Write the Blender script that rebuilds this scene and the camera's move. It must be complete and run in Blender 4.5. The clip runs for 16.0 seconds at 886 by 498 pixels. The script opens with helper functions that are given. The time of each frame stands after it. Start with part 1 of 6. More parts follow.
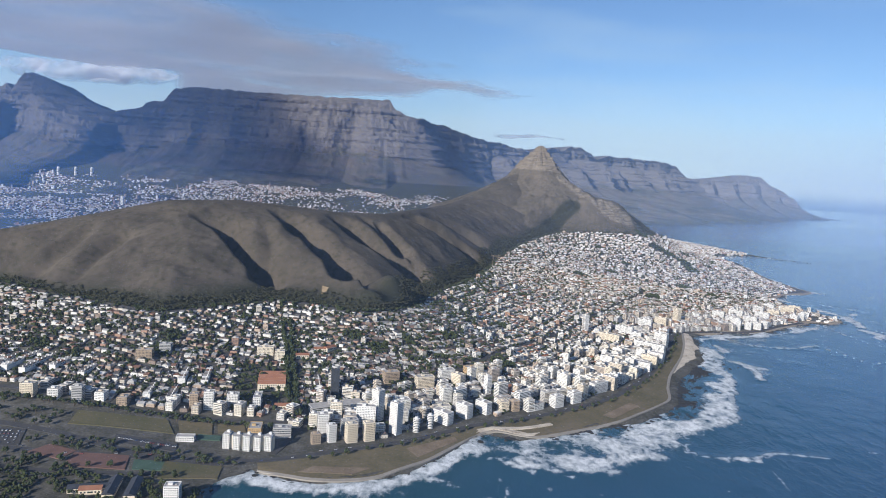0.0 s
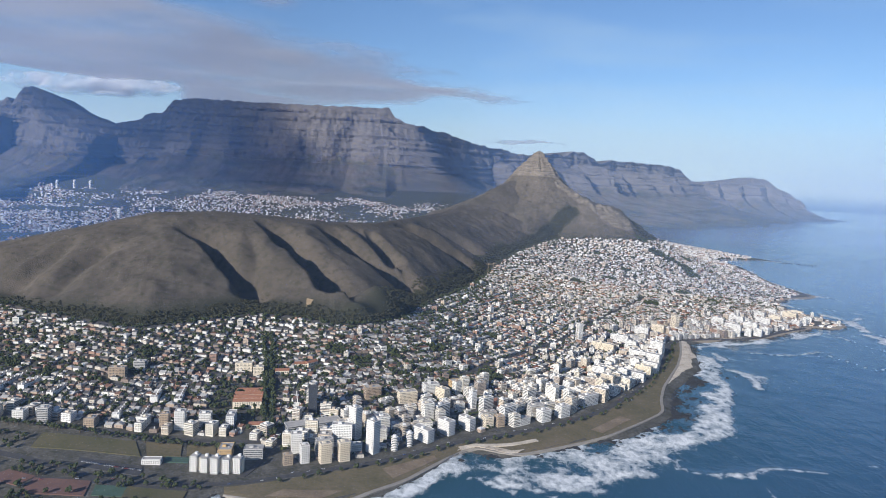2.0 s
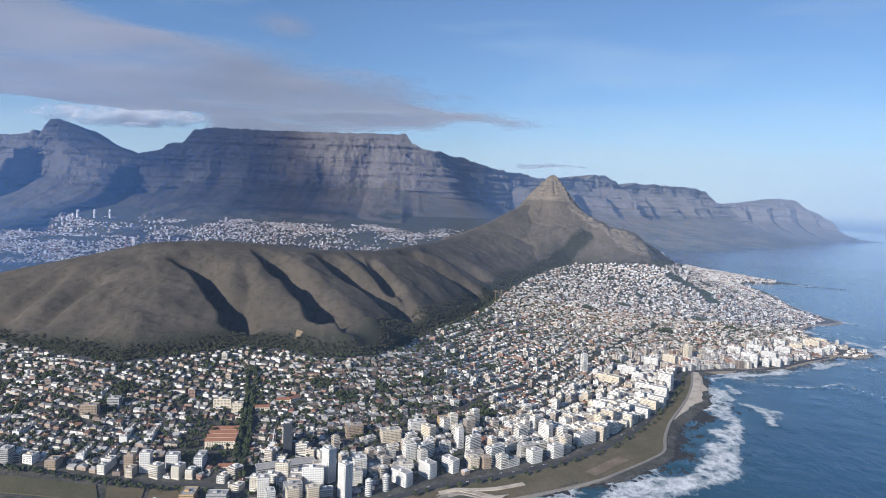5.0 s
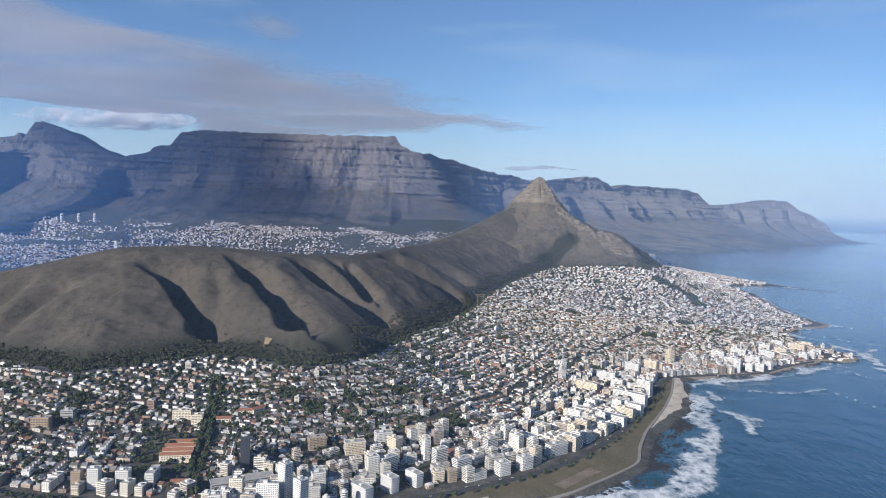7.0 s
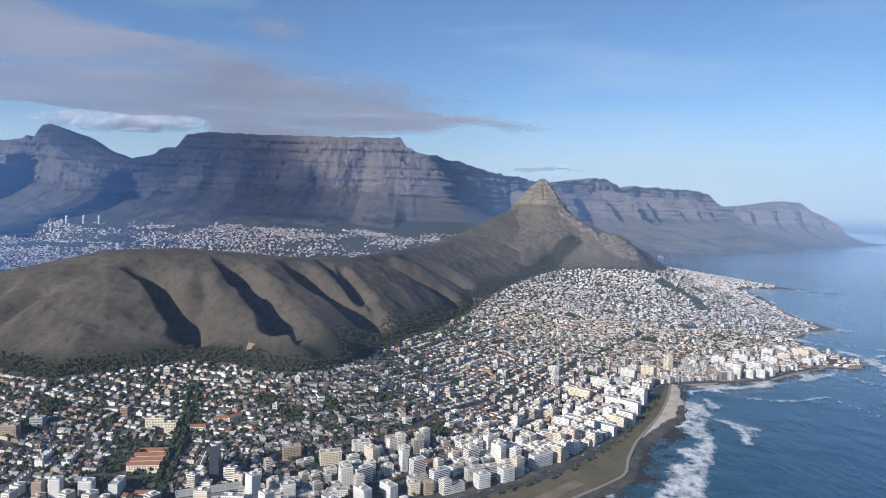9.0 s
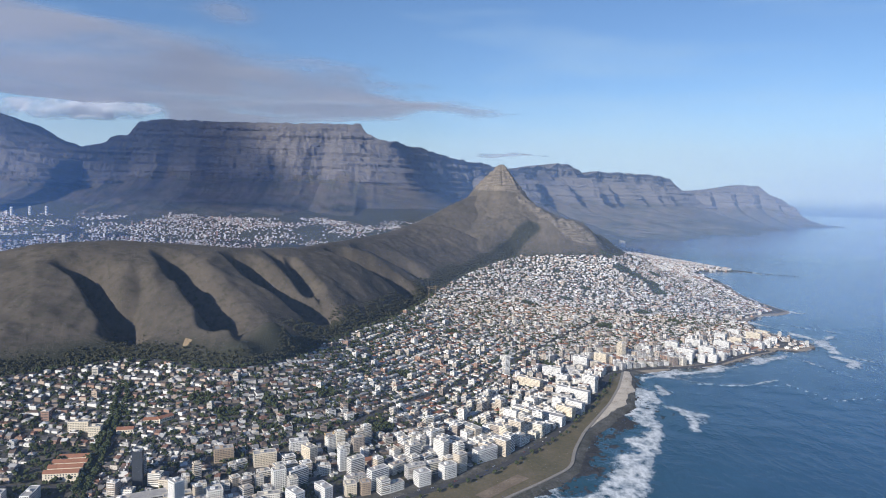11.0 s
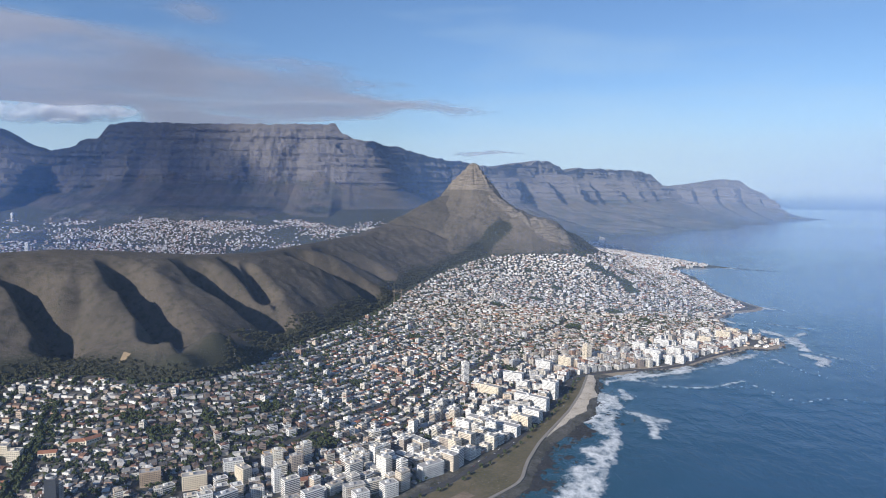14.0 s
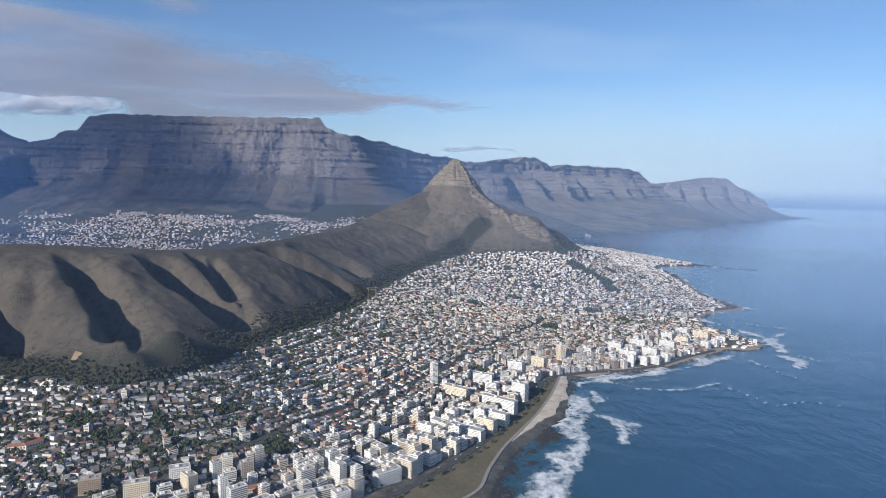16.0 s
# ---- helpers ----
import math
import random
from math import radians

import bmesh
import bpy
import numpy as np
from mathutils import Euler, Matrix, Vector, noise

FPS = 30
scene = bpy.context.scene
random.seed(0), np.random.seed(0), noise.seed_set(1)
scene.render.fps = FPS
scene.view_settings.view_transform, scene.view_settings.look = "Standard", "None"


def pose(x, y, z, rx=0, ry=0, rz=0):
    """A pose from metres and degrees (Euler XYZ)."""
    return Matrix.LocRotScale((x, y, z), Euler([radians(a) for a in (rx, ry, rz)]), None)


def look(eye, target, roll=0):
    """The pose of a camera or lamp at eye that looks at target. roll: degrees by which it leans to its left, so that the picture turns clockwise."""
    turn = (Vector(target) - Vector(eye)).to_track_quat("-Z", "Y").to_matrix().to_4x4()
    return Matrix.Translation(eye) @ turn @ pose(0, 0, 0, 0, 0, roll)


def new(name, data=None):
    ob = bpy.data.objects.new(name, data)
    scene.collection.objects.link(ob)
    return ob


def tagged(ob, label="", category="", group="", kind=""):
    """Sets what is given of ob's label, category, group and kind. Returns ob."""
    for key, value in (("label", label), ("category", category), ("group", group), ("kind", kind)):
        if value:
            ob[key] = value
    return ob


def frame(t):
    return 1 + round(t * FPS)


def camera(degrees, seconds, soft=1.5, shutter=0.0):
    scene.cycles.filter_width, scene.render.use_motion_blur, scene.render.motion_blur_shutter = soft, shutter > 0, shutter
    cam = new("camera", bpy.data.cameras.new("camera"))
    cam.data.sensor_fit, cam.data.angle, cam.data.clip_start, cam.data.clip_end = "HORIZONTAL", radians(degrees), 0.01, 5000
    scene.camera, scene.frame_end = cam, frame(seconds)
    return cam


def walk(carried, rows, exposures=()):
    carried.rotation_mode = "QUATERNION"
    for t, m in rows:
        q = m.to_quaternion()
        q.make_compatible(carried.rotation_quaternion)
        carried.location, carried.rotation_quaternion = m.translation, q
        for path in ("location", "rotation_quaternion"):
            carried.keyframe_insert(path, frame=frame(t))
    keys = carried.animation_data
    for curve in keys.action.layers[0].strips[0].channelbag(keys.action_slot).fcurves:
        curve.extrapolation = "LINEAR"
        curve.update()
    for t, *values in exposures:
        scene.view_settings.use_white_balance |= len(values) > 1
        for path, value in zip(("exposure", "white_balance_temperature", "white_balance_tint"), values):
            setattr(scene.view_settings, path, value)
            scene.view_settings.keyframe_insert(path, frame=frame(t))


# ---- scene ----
# One unit of the plan stands for four metres of the real coast.
cam = camera(66.8, 16.0, soft=1.0)
PATH = [
    (0, (29.043, 1009.939, 117.603), (29.231, 1007.962, 117.365), 4.0),
    (0.5, (25.21, 1007.424, 118.099), (25.449, 1005.452, 117.871), 3.7),
    (1, (23.543, 1004.005, 118.29), (23.768, 1002.03, 118.068), 3.3),
    (1.5, (20.432, 1000.892, 118.598), (20.645, 998.916, 118.375), 3.5),
    (2, (17.313, 997.862, 118.838), (17.523, 995.885, 118.619), 3.1),
    (2.5, (13.917, 995.467, 119.296), (14.142, 993.49, 119.089), 2.8),
    (3, (10.436, 992.414, 119.649), (10.69, 990.441, 119.447), 3.1),
    (3.5, (7.86, 989.047, 119.837), (8.129, 987.075, 119.642), 3.5),
    (4, (4.904, 986.004, 120.173), (5.179, 984.031, 119.996), 2.8),
    (6.5, (-10.533, 970.855, 121.716), (-10.234, 968.882, 121.58), 2.3),
    (7, (-13.567, 967.848, 122.103), (-13.287, 965.873, 121.96), 2.2),
    (7.5, (-16.73, 964.815, 122.263), (-16.433, 962.842, 122.117), 2.2),
    (8, (-19.783, 961.533, 122.472), (-19.47, 959.563, 122.334), 2.3),
    (10.5, (-36.2, 945.35, 123.4), (-35.907, 943.378, 123.238), 1.4),
    (11, (-38.2, 941.8, 123.75), (-37.981, 939.82, 123.574), 1.6),
    (11.5, (-41.193, 939.199, 124.169), (-40.995, 937.216, 123.994), 1.2),
    (12, (-44.696, 936.221, 124.687), (-44.501, 934.238, 124.516), 1.2),
    (12.5, (-47.639, 933.221, 125.2), (-47.445, 931.238, 125.032), 1.3),
    (13, (-50.793, 929.825, 125.362), (-50.602, 927.842, 125.186), 1.0),
    (13.5, (-53.819, 927.02, 125.889), (-53.629, 925.037, 125.706), 1.0),
    (14, (-56.852, 924.535, 126.021), (-56.671, 922.552, 125.841), 0.7),
    (14.5, (-60.019, 920.991, 125.859), (-59.849, 919.007, 125.673), 0.8),
    (15, (-62.811, 917.571, 126.094), (-62.643, 915.587, 125.908), 1.3),
    (15.5, (-65.892, 913.838, 125.941), (-65.729, 911.854, 125.756), 0.9),
    (16, (-68.937, 911.794, 126.23), (-68.785, 909.809, 126.038), 1.2),
]
walk(cam, [(t, look(eye, target, roll)) for t, eye, target, roll in PATH])

# ---- light ----
SUN_AZ, SUN_EL = 32.0, 23.0
scene.view_settings.exposure = 0.24
world = bpy.data.worlds.new("sky")
scene.world = world
world.use_nodes = True
wn, wl = world.node_tree.nodes, world.node_tree.links
wn.clear()
w_out, w_bg, w_low, w_mix = wn.new("ShaderNodeOutputWorld"), wn.new("ShaderNodeBackground"), wn.new("ShaderNodeBackground"), wn.new("ShaderNodeMixShader")
sky = wn.new("ShaderNodeTexSky")
sky.sky_type, sky.sun_disc = "NISHITA", False
sky.sun_elevation, sky.sun_rotation = radians(SUN_EL), radians(SUN_AZ)
sky.altitude, sky.air_density, sky.dust_density, sky.ozone_density = 400, 1.0, 0.4, 3.0
w_bg.inputs["Strength"].default_value = 0.086
w_low.inputs["Color"].default_value = (0.30, 0.48, 0.74, 1)
w_low.inputs["Strength"].default_value = 0.57
w_co, w_sep, w_ramp = wn.new("ShaderNodeTexCoord"), wn.new("ShaderNodeSeparateXYZ"), wn.new("ShaderNodeMapRange")
w_ramp.interpolation_type = "SMOOTHSTEP"
w_ramp.inputs["From Min"].default_value, w_ramp.inputs["From Max"].default_value = -0.022, 0.006
wl.new(w_co.outputs["Generated"], w_sep.inputs[0])
wl.new(w_sep.outputs["Z"], w_ramp.inputs["Value"])
wl.new(w_ramp.outputs[0], w_mix.inputs[0])
w_tint, w_hz, w_hr = wn.new("ShaderNodeMix"), wn.new("ShaderNodeMix"), wn.new("ShaderNodeMapRange")
w_tint.data_type, w_tint.blend_type, w_hz.data_type = "RGBA", "MULTIPLY", "RGBA"
w_tint.inputs[0].default_value, w_tint.inputs[7].default_value = 1.0, (0.86, 0.98, 1.16, 1)
w_hr.interpolation_type = "SMOOTHSTEP"
w_hr.inputs["From Min"].default_value, w_hr.inputs["From Max"].default_value = 0.0, 0.16
w_hr.inputs["To Min"].default_value, w_hr.inputs["To Max"].default_value = 0.85, 0.0
w_hz.inputs[7].default_value = (5.6, 7.2, 8.3, 1)
wl.new(w_sep.outputs["Z"], w_hr.inputs["Value"])
# high thin streaks of ice cloud over the pale lower sky
w_map, w_nz, w_nr, w_add = wn.new("ShaderNodeMapping"), wn.new("ShaderNodeTexNoise"), wn.new("ShaderNodeMapRange"), wn.new("ShaderNodeMath")
w_map.inputs["Scale"].default_value, w_map.inputs["Rotation"].default_value = (2.2, 2.2, 13.0), (0.10, -0.06, 0.3)
w_nz.inputs["Scale"].default_value, w_nz.inputs["Detail"].default_value, w_nz.inputs["Roughness"].default_value = 1.3, 6, 0.55
w_nr.inputs["From Min"].default_value, w_nr.inputs["From Max"].default_value, w_nr.inputs["To Min"].default_value, w_nr.inputs["To Max"].default_value = 0.40, 0.75, -0.10, 0.24
w_add.operation, w_add.use_clamp = "ADD", True
wl.new(w_co.outputs["Generated"], w_map.inputs["Vector"])
wl.new(w_map.outputs[0], w_nz.inputs["Vector"])
wl.new(w_nz.outputs[0], w_nr.inputs["Value"])
wl.new(w_hr.outputs[0], w_add.inputs[0])
wl.new(w_nr.outputs[0], w_add.inputs[1])
wl.new(sky.outputs[0], w_tint.inputs[6])
wl.new(w_add.outputs[0], w_hz.inputs[0])
wl.new(w_tint.outputs[2], w_hz.inputs[6])
wl.new(w_hz.outputs[2], w_bg.inputs["Color"])
wl.new(w_low.outputs[0], w_mix.inputs[1])
wl.new(w_bg.outputs[0], w_mix.inputs[2])
wl.new(w_mix.outputs[0], w_out.inputs[0])

TO_SUN = Vector((math.sin(radians(SUN_AZ)) * math.cos(radians(SUN_EL)), math.cos(radians(SUN_AZ)) * math.cos(radians(SUN_EL)), math.sin(radians(SUN_EL))))
sun = new("sun", bpy.data.lights.new("sun", "SUN"))
sun.data.energy, sun.data.angle, sun.data.color = 5.0, radians(0.6), (1.0, 0.935, 0.845)
sun.matrix_world = look(TO_SUN * 900 + Vector((0, 400, 0)), (0, 400, 0))


# ---- materials ----
def material(name, rough=0.8, metal=0.0, spec=0.3):
    m = bpy.data.materials.new(name)
    m.use_nodes = True
    b = m.node_tree.nodes["Principled BSDF"]
    b.inputs["Roughness"].default_value, b.inputs["Metallic"].default_value = rough, metal
    b.inputs["Specular IOR Level"].default_value = spec
    return m, m.node_tree.nodes, m.node_tree.links, b


def coords(n, kind="Object"):
    return n.new("ShaderNodeTexCoord").outputs[kind]


def noise_tex(n, l, scale, detail=4, rough=0.6, stretch=None, co=None):
    t = n.new("ShaderNodeTexNoise")
    t.inputs["Scale"].default_value, t.inputs["Detail"].default_value, t.inputs["Roughness"].default_value = scale, detail, rough
    co = co or coords(n)
    if stretch:
        mp = n.new("ShaderNodeMapping")
        mp.inputs["Scale"].default_value = stretch
        l.new(co, mp.inputs[0])
        co = mp.outputs[0]
    l.new(co, t.inputs["Vector"])
    return t.outputs["Fac"]


def ramp(n, l, fac, stops, step=False):
    r = n.new("ShaderNodeValToRGB")
    r.color_ramp.interpolation = "CONSTANT" if step else "LINEAR"
    e = r.color_ramp.elements
    while len(e) < len(stops):
        e.new(0.5)
    for el, (p, c) in zip(e, stops):
        el.position, el.color = p, (*c, 1) if len(c) == 3 else c
    l.new(fac, r.inputs[0])
    return r.outputs[0]


def blend(n, l, fac, a, b, mode="MIX"):
    x = n.new("ShaderNodeMix")
    x.data_type, x.blend_type = "RGBA", mode
    for sock, v in ((x.inputs[0], fac), (x.inputs[6], a), (x.inputs[7], b)):
        if isinstance(v, (int, float)):
            sock.default_value = v
        elif isinstance(v, tuple):
            sock.default_value = (*v, 1)
        else:
            l.new(v, sock)
    return x.outputs[2]


def bump(n, l, b, height, strength, dist):
    k = n.new("ShaderNodeBump")
    k.inputs["Strength"].default_value, k.inputs["Distance"].default_value = strength, dist
    l.new(height, k.inputs["Height"])
    l.new(k.outputs[0], b.inputs["Normal"])


def attribute(n, name):
    a = n.new("ShaderNodeAttribute")
    a.attribute_name = name
    return a.outputs["Fac"]


def math_node(n, l, op, a, b=0.0):
    m = n.new("ShaderNodeMath")
    m.operation, m.use_clamp = op, False
    for sock, v in ((m.inputs[0], a), (m.inputs[1], b)):
        if isinstance(v, (int, float)):
            sock.default_value = v
        else:
            l.new(v, sock)
    return m.outputs[0]


def range_node(n, l, v, lo, hi):
    r = n.new("ShaderNodeMapRange")
    r.interpolation_type = "SMOOTHSTEP"
    r.inputs["From Min"].default_value, r.inputs["From Max"].default_value = lo, hi
    l.new(v, r.inputs["Value"])
    return r.outputs[0]


def speckled(name, stops, scale, scale2=None, rough=0.85, bumps=0.3, dist=0.05, spec=0.2):
    """A matt surface with grain at two scales."""
    m, n, l, b = material(name, rough, spec=spec)
    f1 = noise_tex(n, l, scale)
    f2 = noise_tex(n, l, scale2 or scale * 9, 3)
    c = ramp(n, l, math_node(n, l, "ADD", math_node(n, l, "MULTIPLY", f1, 0.6), math_node(n, l, "MULTIPLY", f2, 0.4)), stops)
    l.new(c, b.inputs["Base Color"])
    bump(n, l, b, f2, bumps, dist)
    return m


def hill_material(name, grass, dry, scrub, rock_a, rock_b):
    """Dry mountain grass, bush and bare rock; 'bush' and 'rock' are laid out on the mesh."""
    m, n, l, b = material(name, 0.9, spec=0.15)
    g1, g2, g3 = noise_tex(n, l, 0.03, 5), noise_tex(n, l, 0.25, 4), noise_tex(n, l, 1.1, 3)
    base = blend(n, l, range_node(n, l, g1, 0.35, 0.65), grass, dry)
    base = blend(n, l, math_node(n, l, "MULTIPLY", range_node(n, l, g2, 0.45, 0.7), 0.55), base, scrub)
    bush = math_node(n, l, "ADD", attribute(n, "bush"), math_node(n, l, "MULTIPLY", math_node(n, l, "SUBTRACT", g3, 0.5), 1.1))
    base = blend(n, l, range_node(n, l, bush, 0.35, 0.75), base, scrub)
    st = noise_tex(n, l, 0.35, 5, stretch=(0.25, 0.25, 2.2))
    stone = ramp(n, l, st, [(0.3, rock_b), (0.5, rock_a), (0.62, tuple(v * 1.25 for v in rock_a)), (0.75, rock_b)])
    # upright cracks and chimneys
    crack = noise_tex(n, l, 0.55, 4, stretch=(2.0, 2.0, 0.22))
    stone = blend(n, l, math_node(n, l, "MULTIPLY", range_node(n, l, crack, 0.50, 0.72), 0.45), stone, tuple(v * 0.55 for v in rock_b))
    rock = math_node(n, l, "ADD", attribute(n, "rock"), math_node(n, l, "MULTIPLY", math_node(n, l, "SUBTRACT", g2, 0.5), 0.9))
    base = blend(n, l, range_node(n, l, rock, 0.35, 0.65), base, stone)
    l.new(base, b.inputs["Base Color"])
    bump(n, l, b, math_node(n, l, "ADD", math_node(n, l, "MULTIPLY", g3, 0.7), math_node(n, l, "MULTIPLY", math_node(n, l, "MULTIPLY", st, 2.4), range_node(n, l, rock, 0.3, 0.6))), 0.7, 1.2)
    return m


M_HILL = hill_material("hill_grass", (0.083, 0.072, 0.060), (0.113, 0.096, 0.079), (0.042, 0.044, 0.03), (0.34, 0.28, 0.21), (0.16, 0.125, 0.095))
# grass lighter than the hill's: the haze before the peak is put into its colour
M_PEAK = hill_material("peak_grass_and_rock", (0.112, 0.097, 0.077), (0.142, 0.120, 0.096), (0.042, 0.044, 0.03), (0.20, 0.172, 0.14), (0.10, 0.085, 0.07))
M_TABLE = hill_material("mountain_rock", (0.085, 0.082, 0.062), (0.12, 0.10, 0.08), (0.05, 0.056, 0.045), (0.155, 0.143, 0.135), (0.06, 0.057, 0.057))
M_GROUND, n, l, b = material("town_ground", 0.9, spec=0.15)
g1, g2 = noise_tex(n, l, 0.12), noise_tex(n, l, 0.9, 3)
earth = ramp(n, l, math_node(n, l, "ADD", math_node(n, l, "MULTIPLY", g1, 0.55), math_node(n, l, "MULTIPLY", g2, 0.45)), [(0.32, (0.036, 0.040, 0.028)), (0.46, (0.075, 0.072, 0.06)), (0.6, (0.13, 0.123, 0.11)), (0.7, (0.21, 0.20, 0.18))])
earth = blend(n, l, range_node(n, l, math_node(n, l, "ADD", attribute(n, "shore"), math_node(n, l, "MULTIPLY", math_node(n, l, "SUBTRACT", g2, 0.5), 0.8)), 0.3, 0.7), earth, (0.30, 0.25, 0.19))
wild = math_node(n, l, "ADD", attribute(n, "wild"), math_node(n, l, "MULTIPLY", math_node(n, l, "SUBTRACT", g1, 0.5), 0.5))
earth = blend(n, l, range_node(n, l, wild, 0.3, 0.7), earth, ramp(n, l, g2, [(0.35, (0.034, 0.042, 0.026)), (0.55, (0.07, 0.072, 0.05)), (0.7, (0.115, 0.10, 0.075))]))
l.new(earth, b.inputs["Base Color"])
bump(n, l, b, g2, 0.3, 0.1)
M_LAWN = speckled("dry_lawn", [(0.3, (0.078, 0.079, 0.040)), (0.5, (0.138, 0.115, 0.066)), (0.7, (0.19, 0.15, 0.10))], 0.06, 0.7)
M_FIELD = speckled("mown_field", [(0.3, (0.075, 0.080, 0.036)), (0.55, (0.12, 0.105, 0.06)), (0.7, (0.155, 0.125, 0.08))], 0.08, 0.8)
M_ROAD = speckled("asphalt", [(0.3, (0.048, 0.048, 0.051)), (0.7, (0.085, 0.083, 0.082))], 0.3, 2.5, bumps=0.1)
M_PAVE = speckled("promenade_paving", [(0.3, (0.22, 0.20, 0.175)), (0.7, (0.32, 0.295, 0.26))], 0.3, 2.5, bumps=0.1)
M_SAND = speckled("beach_sand", [(0.36, (0.30, 0.245, 0.185)), (0.46, (0.50, 0.43, 0.345)), (0.62, (0.62, 0.55, 0.46))], 0.16, 1.3)
M_STONE = speckled("shore_rock", [(0.3, (0.018, 0.019, 0.021)), (0.7, (0.062, 0.059, 0.056))], 0.5, 2.5, bumps=0.8, dist=0.3)
M_COURT = speckled("court_red", [(0.3, (0.12, 0.075, 0.065)), (0.7, (0.18, 0.105, 0.09))], 0.3, 2)
M_COURT_G = speckled("court_green", [(0.3, (0.05, 0.09, 0.07)), (0.7, (0.08, 0.13, 0.10))], 0.3, 2)
M_CLAY = speckled("bare_earth", [(0.3, (0.22, 0.165, 0.10)), (0.7, (0.34, 0.255, 0.16))], 0.3, 2)


def by_random(name, stops, island=True, rough=0.7, spec=0.3, scale=0.8):
    """Colour picked piece by piece, with streaks and dirt over it."""
    m, n, l, b = material(name, rough, spec=spec)
    r = n.new("ShaderNodeNewGeometry").outputs["Random Per Island"] if island else n.new("ShaderNodeObjectInfo").outputs["Random"]
    c = ramp(n, l, r, stops, step=True)
    d = noise_tex(n, l, scale, 4, stretch=(1, 1, 0.35))
    c = blend(n, l, math_node(n, l, "MULTIPLY", range_node(n, l, d, 0.45, 0.8), 0.35), c, (0.18, 0.165, 0.14))
    l.new(c, b.inputs["Base Color"])
    return m


WALLS = [(0.0, (0.70, 0.68, 0.64)), (0.20, (0.60, 0.56, 0.49)), (0.38, (0.77, 0.76, 0.74)), (0.50, (0.50, 0.44, 0.37)), (0.66, (0.44, 0.43, 0.42)), (0.78, (0.56, 0.46, 0.36)), (0.87, (0.28, 0.22, 0.18)), (0.94, (0.36, 0.22, 0.15))]
ROOFS = [(0.0, (0.32, 0.315, 0.31)), (0.22, (0.16, 0.155, 0.15)), (0.38, (0.42, 0.41, 0.39)), (0.52, (0.28, 0.115, 0.065)), (0.71, (0.18, 0.10, 0.07)), (0.82, (0.60, 0.58, 0.56)), (0.91, (0.09, 0.085, 0.08))]
M_WALL_S, M_ROOF_S = by_random("house_walls", WALLS), by_random("house_roofs", ROOFS)
# darker brown and grey finishes, toned down further to stand for deep shade
DARKER_WALLS = [(0.0, (0.68, 0.67, 0.64)), (0.30, (0.54, 0.50, 0.44)), (0.46, (0.40, 0.39, 0.38)), (0.62, (0.42, 0.33, 0.26)), (0.77, (0.24, 0.19, 0.16)), (0.90, (0.32, 0.20, 0.15))]
DARKER_ROOFS = [(0.0, (0.075, 0.073, 0.077)), (0.26, (0.14, 0.132, 0.13)), (0.46, (0.17, 0.09, 0.065)), (0.57, (0.115, 0.083, 0.07)), (0.70, (0.24, 0.235, 0.235)), (0.83, (0.38, 0.375, 0.37)), (0.94, (0.55, 0.54, 0.53))]
M_WALL_DARKER, M_ROOF_DARKER = by_random("darker_house_walls", DARKER_WALLS), by_random("darker_house_roofs", DARKER_ROOFS)
M_WALL, M_ROOF = by_random("painted_wall", DARKER_WALLS, False), by_random("roof_covering", DARKER_ROOFS, False)
TOWER_WALLS = [(0.0, (0.78, 0.76, 0.71)), (0.28, (0.70, 0.65, 0.55)), (0.46, (0.83, 0.82, 0.80)), (0.64, (0.60, 0.52, 0.42)), (0.78, (0.55, 0.53, 0.50)), (0.90, (0.40, 0.34, 0.29))]
M_BLOCK = by_random("block_render", TOWER_WALLS, False)
M_WHITE = speckled("white_render", [(0.3, (0.64, 0.63, 0.61)), (0.7, (0.78, 0.77, 0.75))], 0.3, 2, bumps=0.05)
M_CREAM = speckled("cream_render", [(0.3, (0.66, 0.58, 0.46)), (0.7, (0.74, 0.66, 0.53))], 0.3, 2, bumps=0.05)
M_BROWN = speckled("tan_render", [(0.3, (0.34, 0.26, 0.19)), (0.7, (0.46, 0.37, 0.28))], 0.3, 2, bumps=0.05)
M_GREY = speckled("grey_render", [(0.3, (0.38, 0.38, 0.38)), (0.7, (0.52, 0.51, 0.50))], 0.3, 2, bumps=0.05)
M_OCHRE = speckled("ochre_render", [(0.3, (0.46, 0.31, 0.15)), (0.7, (0.58, 0.41, 0.22))], 0.3, 2, bumps=0.05)
M_EARTH = speckled("worn_earth", [(0.3, (0.13, 0.10, 0.065)), (0.5, (0.21, 0.16, 0.11)), (0.7, (0.30, 0.235, 0.17))], 0.12, 1.2)
M_FLATROOF = speckled("flat_roof", [(0.3, (0.28, 0.27, 0.26)), (0.7, (0.48, 0.46, 0.44))], 0.4, 2.5)
M_REDTILE = speckled("red_roof_tile", [(0.3, (0.23, 0.105, 0.065)), (0.7, (0.33, 0.165, 0.11))], 0.4, 2.5)
M_DARK = speckled("dark_cladding", [(0.3, (0.035, 0.04, 0.05)), (0.7, (0.06, 0.065, 0.08))], 0.4, 2.5, rough=0.4)


